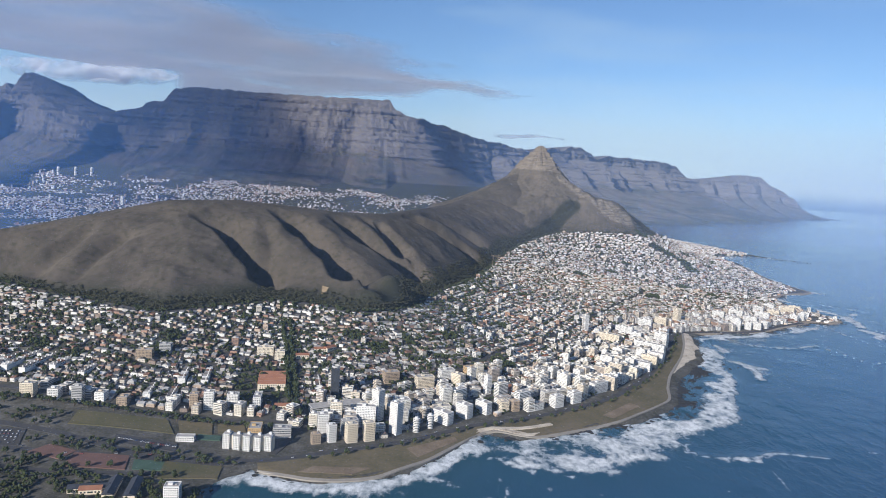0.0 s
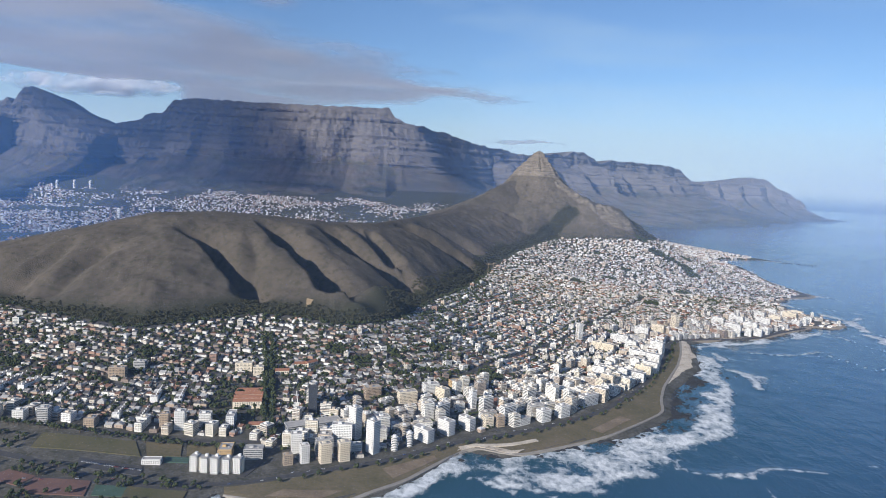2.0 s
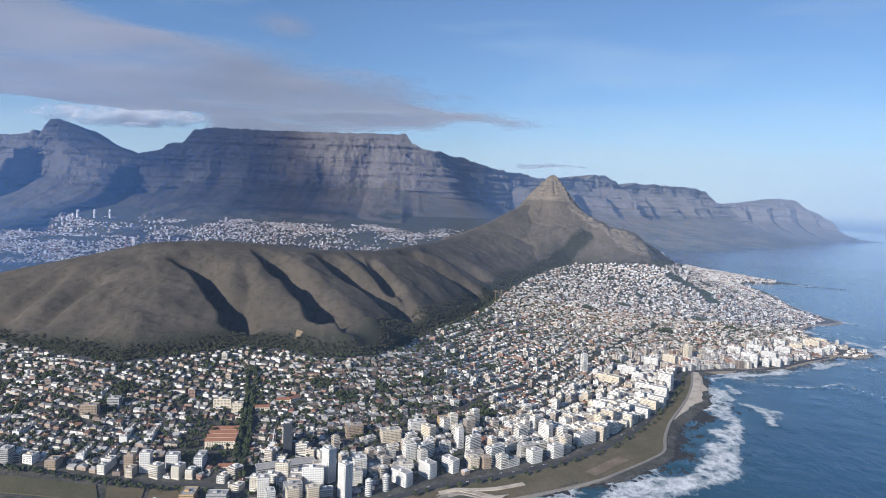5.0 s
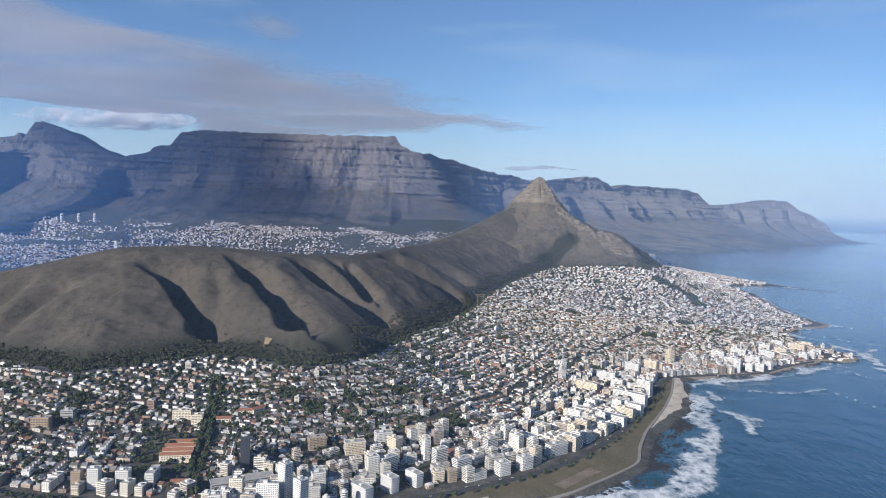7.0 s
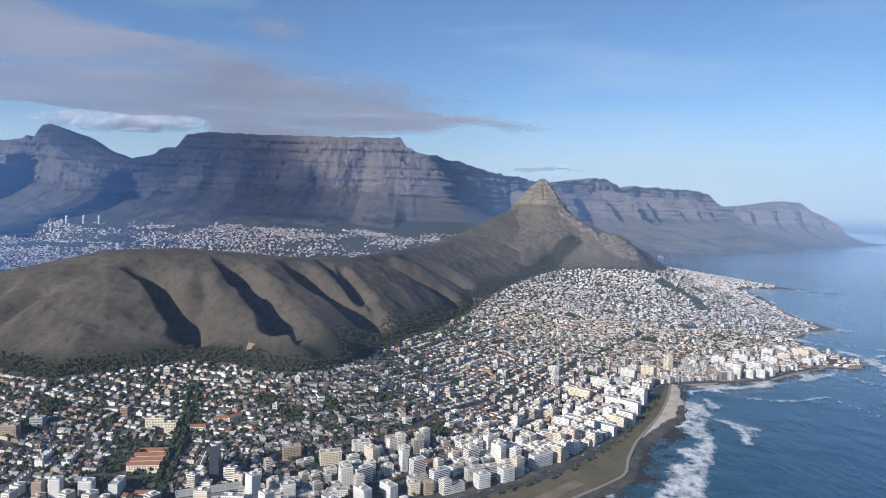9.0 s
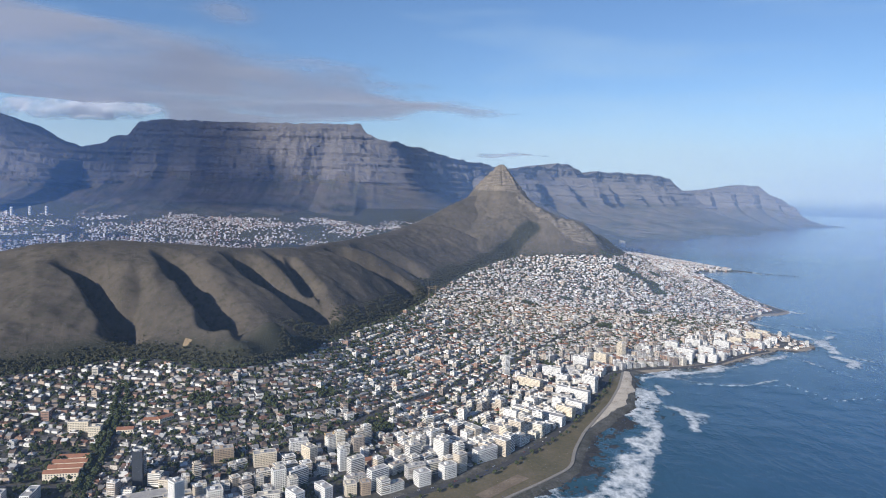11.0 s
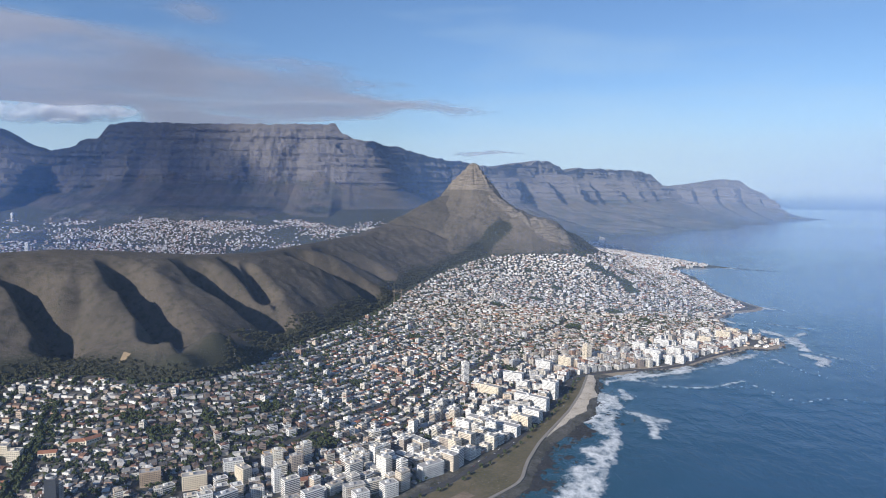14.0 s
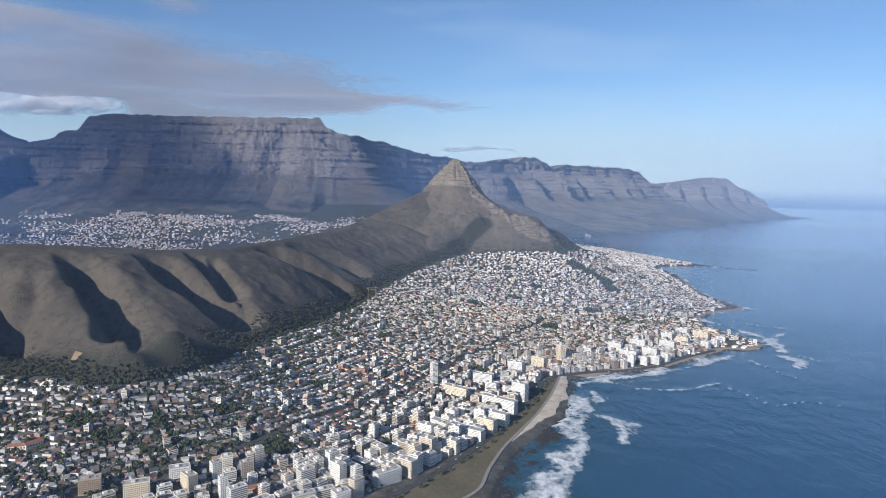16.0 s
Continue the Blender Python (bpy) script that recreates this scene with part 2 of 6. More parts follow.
def leaf_material(name, a, b_, c):
    m, n, l, b = material(name, 0.75, spec=0.2)
    r = n.new("ShaderNodeNewGeometry").outputs["Random Per Island"]
    col = ramp(n, l, math_node(n, l, "ADD", math_node(n, l, "MULTIPLY", r, 0.6), math_node(n, l, "MULTIPLY", noise_tex(n, l, 1.2), 0.4)), [(0.2, a), (0.5, b_), (0.8, c)])
    l.new(col, b.inputs["Base Color"])
    bump(n, l, b, noise_tex(n, l, 2.5, 3), 0.9, 0.3)
    return m


M_LEAF = leaf_material("foliage", (0.03, 0.04, 0.018), (0.045, 0.06, 0.024), (0.07, 0.08, 0.035))
M_SCRUB = leaf_material("scrub_foliage", (0.03, 0.034, 0.018), (0.045, 0.047, 0.026), (0.07, 0.066, 0.036))
M_TRUNK = speckled("bark", [(0.3, (0.07, 0.05, 0.035)), (0.7, (0.14, 0.11, 0.08))], 2, 9)

# glass of the windows, dark from afar
M_GLASS, gn, gl, gb = material("window_glass", 0.12, spec=0.6)
gl.new(ramp(gn, gl, noise_tex(gn, gl, 1.5), [(0.3, (0.03, 0.037, 0.045)), (0.7, (0.09, 0.10, 0.115))]), gb.inputs["Base Color"])

# sea water with foam where the surf breaks
M_SEA, n, l, b = material("sea_water", 0.16, spec=0.32)
depth = blend(n, l, range_node(n, l, noise_tex(n, l, 0.006, 3), 0.3, 0.7), (0.011, 0.060, 0.135), (0.014, 0.076, 0.16))
depth = blend(n, l, attribute(n, "shallow"), depth, (0.016, 0.062, 0.078))
f_big, f_fine = noise_tex(n, l, 0.05, 6, 0.7), noise_tex(n, l, 0.30, 5, 0.75, stretch=(1.0, 0.6, 1.0))
vor = n.new("ShaderNodeTexVoronoi")
vor.feature = "DISTANCE_TO_EDGE"
vor.inputs["Scale"].default_value = 0.13
wob = n.new("ShaderNodeVectorMath")
wob.operation = "ADD"
nz = n.new("ShaderNodeTexNoise")
nz.inputs["Scale"].default_value, nz.inputs["Detail"].default_value = 0.12, 4
l.new(coords(n), nz.inputs["Vector"])
scl = n.new("ShaderNodeVectorMath")
scl.operation = "SCALE"
scl.inputs[3].default_value = 14.0
l.new(nz.outputs["Color"], scl.inputs[0])
l.new(coords(n), wob.inputs[0])
l.new(scl.outputs[0], wob.inputs[1])
l.new(wob.outputs[0], vor.inputs["Vector"])
web = math_node(n, l, "SUBTRACT", 0.35, vor.outputs["Distance"])
grain = math_node(n, l, "ADD", math_node(n, l, "MULTIPLY", f_big, 0.55), math_node(n, l, "ADD", math_node(n, l, "MULTIPLY", f_fine, 0.75), math_node(n, l, "MULTIPLY", web, 0.45)))
foam = range_node(n, l, math_node(n, l, "ADD", math_node(n, l, "SUBTRACT", grain, 0.87), attribute(n, "surf")), 0.45, 0.92)
l.new(blend(n, l, foam, depth, (0.80, 0.82, 0.83)), b.inputs["Base Color"])
l.new(math_node(n, l, "ADD", 0.14, math_node(n, l, "MULTIPLY", foam, 0.7)), b.inputs["Roughness"])
swell = noise_tex(n, l, 0.06, 6, 0.65, stretch=(1.0, 0.45, 1.0))
bump(n, l, b, swell, 0.5, 2.2)

# thin cloud
def cloud_material(name, scale, lo, hi, stretch):
    m, n, l, b = material(name, 1.0, spec=0.0)
    n.remove(b)
    tr, df, tl, mx, mx2 = n.new("ShaderNodeBsdfTransparent"), n.new("ShaderNodeBsdfDiffuse"), n.new("ShaderNodeBsdfTranslucent"), n.new("ShaderNodeMixShader"), n.new("ShaderNodeMixShader")
    df.inputs["Color"].default_value = tl.inputs["Color"].default_value = (0.73, 0.74, 0.80, 1)
    f = noise_tex(n, l, scale, 5, 0.56, stretch=stretch)
    f = math_node(n, l, "ADD", f, math_node(n, l, "SUBTRACT", attribute(n, "cover"), 0.5))
    mx2.inputs[0].default_value = 0.5
    l.new(df.outputs[0], mx2.inputs[1])
    l.new(tl.outputs[0], mx2.inputs[2])
    l.new(math_node(n, l, "MULTIPLY", range_node(n, l, f, lo, hi), 0.88), mx.inputs[0])
    l.new(tr.outputs[0], mx.inputs[1])
    l.new(mx2.outputs[0], mx.inputs[2])
    l.new(mx.outputs[0], n["Material Output"].inputs["Surface"])
    return m


M_CLOUD = cloud_material("cloud_vapour", 0.0042, 0.26, 1.02, (0.8, 0.62, 1.0))

def haze_sheet_material(name, tint):
    """A see-through tinted sheet that stands in for haze in the air."""
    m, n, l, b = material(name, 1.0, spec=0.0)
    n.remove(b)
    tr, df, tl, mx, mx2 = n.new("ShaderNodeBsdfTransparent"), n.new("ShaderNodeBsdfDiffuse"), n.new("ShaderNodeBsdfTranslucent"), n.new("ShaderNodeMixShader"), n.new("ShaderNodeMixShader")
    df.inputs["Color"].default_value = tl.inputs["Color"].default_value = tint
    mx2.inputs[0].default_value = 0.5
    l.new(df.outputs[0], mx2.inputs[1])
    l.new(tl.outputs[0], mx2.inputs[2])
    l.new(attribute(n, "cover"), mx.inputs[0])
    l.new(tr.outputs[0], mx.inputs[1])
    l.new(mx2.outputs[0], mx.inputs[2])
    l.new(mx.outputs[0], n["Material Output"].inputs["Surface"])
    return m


M_HAZE_SHEET = haze_sheet_material("mountain_haze_sheet", (0.13, 0.38, 1.0, 1))
M_HAZE_SHEET_SEA = haze_sheet_material("sea_haze_sheet", (0.40, 0.60, 1.0, 1))


# ---- plan ----
COAST = [(600, 930), (400, 880), (250, 850), (180, 832), (140, 815), (120, 806), (129, 796), (124, 787), (118, 777), (104, 781), (91, 782), (75, 776), (60, 765), (47, 745), (36, 721), (31, 716), (26, 719), (14, 721), (-4, 710), (-21, 696),
         (-42, 684), (-59, 664), (-71, 646), (-75, 623), (-82, 600), (-97.5, 572), (-110, 550), (-115, 522), (-119.5, 487), (-122, 474), (-130, 470), (-143, 462), (-158, 450), (-182, 442), (-216, 411), (-238, 388), (-255, 372), (-276, 372), (-292, 352), (-288, 330), (-277, 312), (-266, 282), (-270, 245), (-293, 212), (-326, 192), (-340, 176)]
COAST += [(-333, 140), (-325, 89), (-325, 45), (-334, -30), (-337, -95), (-331, -160), (-338, -205), (-392, -222), (-436, -212), (-418, -240), (-385, -285), (-362, -345), (-330, -410), (-300, -500), (-318, -600), (-283, -702), (-300, -800), (-330, -1007), (-491, -1509), (-720, -1815), (-1042, -2221), (-1430, -2556), (-1480, -2620), (-1300, -2950), (-900, -3400)]
FOOT = [(560, 690, 14), (420, 640, 24), (349, 617, 27), (293, 641, 27), (250, 652, 27), (221, 657, 26), (192, 631, 27), (173, 608, 28), (145, 604, 27), (122, 608, 25), (100, 593, 24), (88, 560, 22), (85, 520, 20), (78, 480, 20), (66, 440, 19),
        (52, 370, 19), (45, 330, 20), (40, 290, 24), (20, 230, 32), (-8, 170, 40), (-40, 122, 46), (-95, 108, 48), (-150, 85, 47), (-190, 20, 42), (-215, -60, 33), (-246, -150, 22), (-268, -260, 14)]
CREST = [(560, 680, 22), (480, 640, 36), (420, 610, 47), (370, 575, 57), (330, 545, 68), (290, 515, 79.5), (250, 490, 81.5), (215, 465, 78.5), (180, 430, 73.5), (150, 380, 71), (135, 320, 72), (122, 250, 72.5), (108, 190, 74), (90, 140, 81), (60, 80, 99), (30, 10, 117), (-11, -41, 120)]
PEAK = (-11.0, -41.0)


def lattice(x, y, seed):
    """Smooth noise in -1..1 on arrays."""
    xi, yi = np.floor(x).astype(np.int64), np.floor(y).astype(np.int64)
    fx, fy = x - xi, y - yi
    fx, fy = fx * fx * (3 - 2 * fx), fy * fy * (3 - 2 * fy)

    def h(a, b):
        k = (a * 374761393 + b * 668265263 + seed * 974634321) & 0x7FFFFFFF
        k = ((k ^ (k >> 13)) * 1274126177) & 0x7FFFFFFF
        return ((k ^ (k >> 16)) & 0xFFFF) / 32767.5 - 1

    return (h(xi, yi) * (1 - fx) + h(xi + 1, yi) * fx) * (1 - fy) + (h(xi, yi + 1) * (1 - fx) + h(xi + 1, yi + 1) * fx) * fy


def fractal(x, y, seed=0, octaves=4, gain=0.5):
    total, amp = 0, 1.0
    for o in range(octaves):
        total = total + amp * lattice(x * 2**o + 17.3 * o, y * 2**o - 9.1 * o, seed + o)
        amp *= gain
    return total


def smooth(v, lo, hi):
    k = np.clip((v - lo) / (hi - lo), 0, 1)
    return k * k * (3 - 2 * k)


def near_line(x, y, line):
    """Distance to a line of points, its third value there, the length along it and the side (positive: to its left)."""
    p = np.array([q if len(q) > 2 else (*q, 0) for q in line], float)
    best, val, run, side = np.full(x.shape, 1e9), np.zeros(x.shape), np.zeros(x.shape), np.zeros(x.shape)
    s = 0.0
    for a, b in zip(p[:-1], p[1:]):
        d = b[:2] - a[:2]
        n2 = d @ d
        k = np.clip(((x - a[0]) * d[0] + (y - a[1]) * d[1]) / n2, 0, 1)
        dist = np.hypot(x - a[0] - k * d[0], y - a[1] - k * d[1])
        m = dist < best
        best = np.where(m, dist, best)
        val = np.where(m, a[2] + k * (b[2] - a[2]), val)
        run = np.where(m, s + k * n2**0.5, run)
        side = np.where(m, d[0] * (y - a[1]) - d[1] * (x - a[0]), side)
        s += n2**0.5
    return best, val, run, side


def inside(x, y, poly):
    hit = np.zeros(x.shape, bool)
    for (ax, ay), (bx, by) in zip(poly, poly[1:] + poly[:1]):
        if ay == by:
            continue
        hit ^= ((ay > y) != (by > y)) & (x < (bx - ax) * (y - ay) / (by - ay) + ax)
    return hit


LAND = COAST + [(4000, -3400), (4000, 930)]


def lowland(x, y):
    """Height of the low ground; below zero in the sea."""
    x, y = np.asarray(x, float), np.asarray(y, float)
    land = inside(x, y, LAND)
    dc = near_line(x, y, COAST)[0]
    df, zf, _, _ = near_line(x, y, FOOT)
    town = 1.0 + zf * (dc / (dc + df + 1e-6)) ** 2.2 * smooth(dc, 0, 60)
    dk, _, _, side = near_line(x, y, CREST)
    bowl = np.where(y < 30, 24 + 0.12 * (30 - y), 24 - 0.06 * (y - 30))
    bowl = np.clip(bowl, 2, 80)
    camps = np.minimum(1 + 0.10 * dc, 40)
    k = smooth(x - (60 + 0.12 * y), -60, 60)
    back = camps * (1 - k) + bowl * k
    w = smooth(np.where(side > 0, dk, -dk), 0, 60)
    w = np.where(y < -60, smooth(-y, 60, 200), w)
    z = town * (1 - w) + back * w
    z = np.where((x > 300) & (y > 690), np.minimum(z, 6), z)
    edge = np.clip(dc / 3.0, 0, 1)
    return np.where(land, 0.35 + (z - 0.35) * edge, -0.15 - np.minimum(dc * 0.12, 6))


CLEFT = [(-58, 82), (-41, 97), (-25, 122), (-4, 171), (25, 228), (46, 278)]
# line down the hill, depth, width of the shaded near wall, width of the sunny far flank
GULLIES = [
    ([(262, 536), (250, 541), (232, 547), (210, 561), (189, 577), (184, 584)], 15, 13, 34),
    ([(216, 486), (208, 496), (192, 509), (180, 518), (162, 533), (146, 547), (134, 562)], 18, 15, 32),
    ([(182, 448), (174, 454), (158, 463), (139, 471), (121, 475), (106, 477)], 24, 21, 26),
    ([(166, 418), (141, 437), (119, 450)], 10, 8, 16),
    ([(150, 413), (128, 435), (120, 441)], 8, 7, 12),
    ([(142, 349), (128, 348), (110, 346), (96, 340), (76, 335), (62, 337)], 21, 17, 26),
    ([(122, 317), (112, 309), (96, 294), (81, 288), (67, 284)], 15, 12, 24),
    ([(212, 520), (196, 548), (190, 573)], 4, 11, 11),
    ([(315, 563), (323, 594), (328, 614)], 5, 13, 13),
    ([(282, 566), (296, 592), (295, 617)], 5, 12, 14),
]
KNOLLS = [(130, 566, 9, 12), (105, 560, 13, 15), (112, 588, 6, 11)]


def hill(x, y):
    """Height of the grass ridge."""
    df, zf, _, _ = near_line(x, y, FOOT)
    dk, zk, run, side = near_line(x, y, CREST)
    beyond = near_line(x, y, FOOT)[3]
    u = df / (df + dk + 1e-6)
    front = zf + (zk - zf) * (0.25 * u + 0.75 * np.sin(np.clip(u, 0, 1) * math.pi / 2) ** 1.1)
    rear = zk - dk * 0.52 - 0.0009 * dk * dk
    z = np.where(side < 0, front, rear)
    mid = smooth(u, 0.03, 0.25) * (1 - smooth(u, 0.80, 0.99)) * (side < 0)
    for line, depth, near, beyond_ in GULLIES:
        d, _, s, sd = near_line(x, y, line)
        ln = sum(math.dist(a, b) for a, b in zip(line, line[1:]))
        wide = np.where(sd < 0, near, beyond_) * (0.55 + 0.45 * np.clip(s / ln, 0, 1)) * (1 + 0.07 * fractal(x / 15, y / 15, 17, 2))
        cut = np.clip(1 - (np.sqrt(d * d + 1.2) - 1.1) / wide, 0, 1)
        z = z - 1.25 * depth * cut ** np.where(sd < 0, 1.0, 1.5) * mid * smooth(s / ln, -0.02, 0.35)
    for kx, ky, up, wide in KNOLLS:
        z = z + up * np.exp(-(((x - kx) ** 2 + (y - ky) ** 2) / wide**2))
    z = z + mid * (1.6 * fractal(x / 26, y / 26, 5, 4) + 0.5 * fractal(x / 6, y / 6, 9, 3))
    z = z - 40 * (1 - smooth(y, 72, 135))
    out = beyond < 0
    return np.where(out & (side < 0), np.minimum(zf, 60) - df * 0.9 - 1.5, z - 0.4)


def peak(x, y):
    """Height of the pointed peak and its shoulders."""
    dx, dy = x - PEAK[0], y - PEAK[1]
    r, th = np.hypot(dx, dy), np.arctan2(dy, dx)
    k = 1 + 0.42 * np.exp(-(((th - 1.95) / 0.55) ** 2)) + 0.55 * np.exp(-(((th - 2.45) / 0.4) ** 2)) * smooth(r, 60, 200)
    k = k + 0.25 * np.exp(-(((th - 1.1) / 0.5) ** 2))
    wob = 1 + 0.10 * fractal(np.cos(th) * 2.2 + 5, np.sin(th) * 2.2 + 5, 3, 3) * smooth(r, 2, 20) + 0.17 * fractal(np.cos(th) * 8 + 5, np.sin(th) * 8 + 5, 13, 3) * smooth(r, 3, 9) * (1 - smooth(r, 30, 50))
    q = r / (k * wob)
    z = np.interp(q, [0, 4, 8, 9.5, 13.5, 15, 19, 20.5, 24.5, 26, 30, 31.5, 36, 40, 44, 74, 114, 146, 171, 230, 320], [163, 162, 158.5, 154, 151.5, 147, 144.5, 140.5, 138, 134, 131, 127, 123.5, 118, 113, 92, 73, 58, 43, 8, -30])
    z = z + smooth(r, 30, 70) * (1.8 * fractal(x / 22, y / 22, 31, 4) + 0.5 * fractal(x / 5, y / 5, 37, 3))
    # rocky slabs on the seaward shoulder and the wooded cleft below them
    d, _, s, _ = near_line(x, y, [(-44, 18), (-58, 40), (-70, 56), (-96, 70), (-127, 69), (-148, 60)])
    z = z + 4.2 * np.exp(-((d / 12) ** 2)) * (1 + 0.6 * fractal(x / 6, y / 6, 41, 3))
    d = near_line(x, y, CLEFT)[0]
    z = z - 6 * np.exp(-((d / 9) ** 2))
    # the ridge that joins the grass hill
    dk, zk, _, _ = near_line(x, y, CREST[11:])
    tent = zk - 0.55 * dk - 0.6 + 0.8 * fractal(x / 14, y / 14, 45, 3)
    z = np.where(r > 31, np.maximum(z, tent), z)
    # meet the upper edge of the town
    df, zf, _, side = near_line(x, y, FOOT)
    k = smooth(df, 0, 45)
    z = z * k + (zf + 0.25 * df) * (1 - k)
    return np.where(side < 0, zf - df * 0.9 - 1.5, z - 0.4)


def terrain(x, y):
    x, y = np.asarray(x, float), np.asarray(y, float)
    return np.maximum(lowland(x, y), np.maximum(np.where((x > -50) & (x < 540) & (y > 70) & (y < 700), hill(x, y), -9), np.where(np.hypot(x - PEAK[0], y - PEAK[1]) < 330, peak(x, y), -9)))


# ---- building meshes ----
def mesh_object(name, verts, faces, mats, index=None, parent=None, smooth_faces=False):
    me = bpy.data.meshes.new(name)
    me.from_pydata([tuple(v) for v in verts] if not isinstance(verts, np.ndarray) else verts.tolist(), [], faces if not isinstance(faces, np.ndarray) else faces.tolist())
    for m in mats:
        me.materials.append(m)
    if index is not None:
        me.polygons.foreach_set("material_index", np.asarray(index, np.int32))
    if smooth_faces:
        me.polygons.foreach_set("use_smooth", np.ones(len(me.polygons), bool))
    me.update()
    ob = new(name, me)
    if parent:
        ob.parent = parent
    return ob


def attach(ob, key, values):
    a = ob.data.attributes.new(key, "FLOAT", "POINT")
    a.data.foreach_set("value", np.ascontiguousarray(values, np.float32).ravel())


def grid_faces(nx, ny):
    i = np.arange(nx * ny).reshape(ny, nx)
    return np.stack([i[:-1, :-1], i[:-1, 1:], i[1:, 1:], i[1:, :-1]], -1).reshape(-1, 4)


def spaced(stops):
    """Coordinates from (start, step) pairs, ended by the last start."""
    out = []
    for (a, st), (b, _) in zip(stops[:-1], stops[1:]):
        out += list(np.arange(a, b - 1e-6, st))
    return np.array(out + [stops[-1][0]], float)


def sheet(name, xs, ys, height, mat, keep=None):
    X, Y = np.meshgrid(xs, ys)
    Z = height(X, Y)
    f = grid_faces(len(xs), len(ys))
    if keep is not None:
        k = keep(X, Y, Z).ravel()
        f = f[k[f].any(1)]
    ob = mesh_object(name, np.stack([X, Y, Z], -1).reshape(-1, 3), f, [mat], smooth_faces=True)
    return ob, X, Y, Z


ground, GX, GY, GZ = sheet("ground", spaced([(-5000, 500), (-2000, 90), (-420, 6), (-330, 2.5), (440, 8), (900, 40), (2000, 300), (5000, 1)]),
                           spaced([(-5000, 500), (-3400, 80), (-1200, 30), (-420, 8), (60, 4), (420, 2.5), (840, 20), (1000, 200), (2000, 1)]), lowland, M_GROUND)
attach(ground, "shore", 0.9 * np.exp(-(near_line(GX, GY, COAST)[0] / 7) ** 2) * (GY < 470) * (GX < 0))
gk_, _, _, gs_ = near_line(GX, GY, CREST)
attach(ground, "wild", np.where((gs_ > 0) & (gk_ > 30) | (GY < -60), 0.75, 0.0))
tagged(ground, "low coastal ground of soil, streets and gardens under the town", "ground", kind="structure")

ridge, HX, HY, HZ = sheet("grass_hill", np.arange(-50, 540, 1.6), np.arange(70, 690, 1.6), hill, M_HILL, lambda X, Y, Z: Z > lowland(X, Y) - 2)
df_, _, _, side_ = near_line(HX, HY, CREST)
ft_ = near_line(HX, HY, FOOT)[0]
u_ = ft_ / (ft_ + df_ + 1e-6)
gul = sum(np.exp(-(near_line(HX, HY, g)[0] / (w * 0.6)) ** 2) for g, d, w, _ in GULLIES if d > 5)
attach(ridge, "bush", np.clip(1.15 - u_ * 4.2, 0, 1) * 0.85 + 0.35 * gul * (1 - u_) + 0.12 * fractal(HX / 30, HY / 30, 51, 3))
attach(ridge, "rock", np.zeros(HX.shape) - 0.3)
tagged(ridge, "long rounded hill of dry brown grass with dark shaded gullies", "hill", kind="structure")

LION_X, LION_Y = spaced([(-330, 2.5), (-150, 1.6), (-50, 0.7), (28, 1.6), (110, 3), (200, 1)]), spaced([(-280, 4), (-90, 2), (-80, 0.7), (0, 1.3), (130, 2.2), (270, 1)])
lion, LX, LY, LZ = sheet("rocky_peak", LION_X, LION_Y, peak, M_PEAK, lambda X, Y, Z: Z > np.maximum(lowland(X, Y), np.where((X > -50) & (Y > 70), hill(X, Y), -9)) - 2)
gy_, gx_ = np.gradient(LZ, LION_Y, LION_X)
steep = np.hypot(gx_, gy_)
slab = np.exp(-(near_line(LX, LY, [(-44, 18), (-58, 40), (-70, 56), (-96, 70), (-127, 69), (-148, 60)])[0] / 11) ** 2)
cleft = np.exp(-(near_line(LX, LY, CLEFT)[0] / 8) ** 2)
attach(lion, "rock", np.clip((LZ - 121) / 6, 0, 1) * 0.9 + 1.0 * slab + np.clip(steep - 1.25, 0, 1))
attach(lion, "bush", 1.3 * cleft + 0.45 * smooth(-LX, 120, 190) + 0.08)
tagged(lion, "pointed sandstone peak with a rock crown and grassy flanks", "mountain", kind="structure")


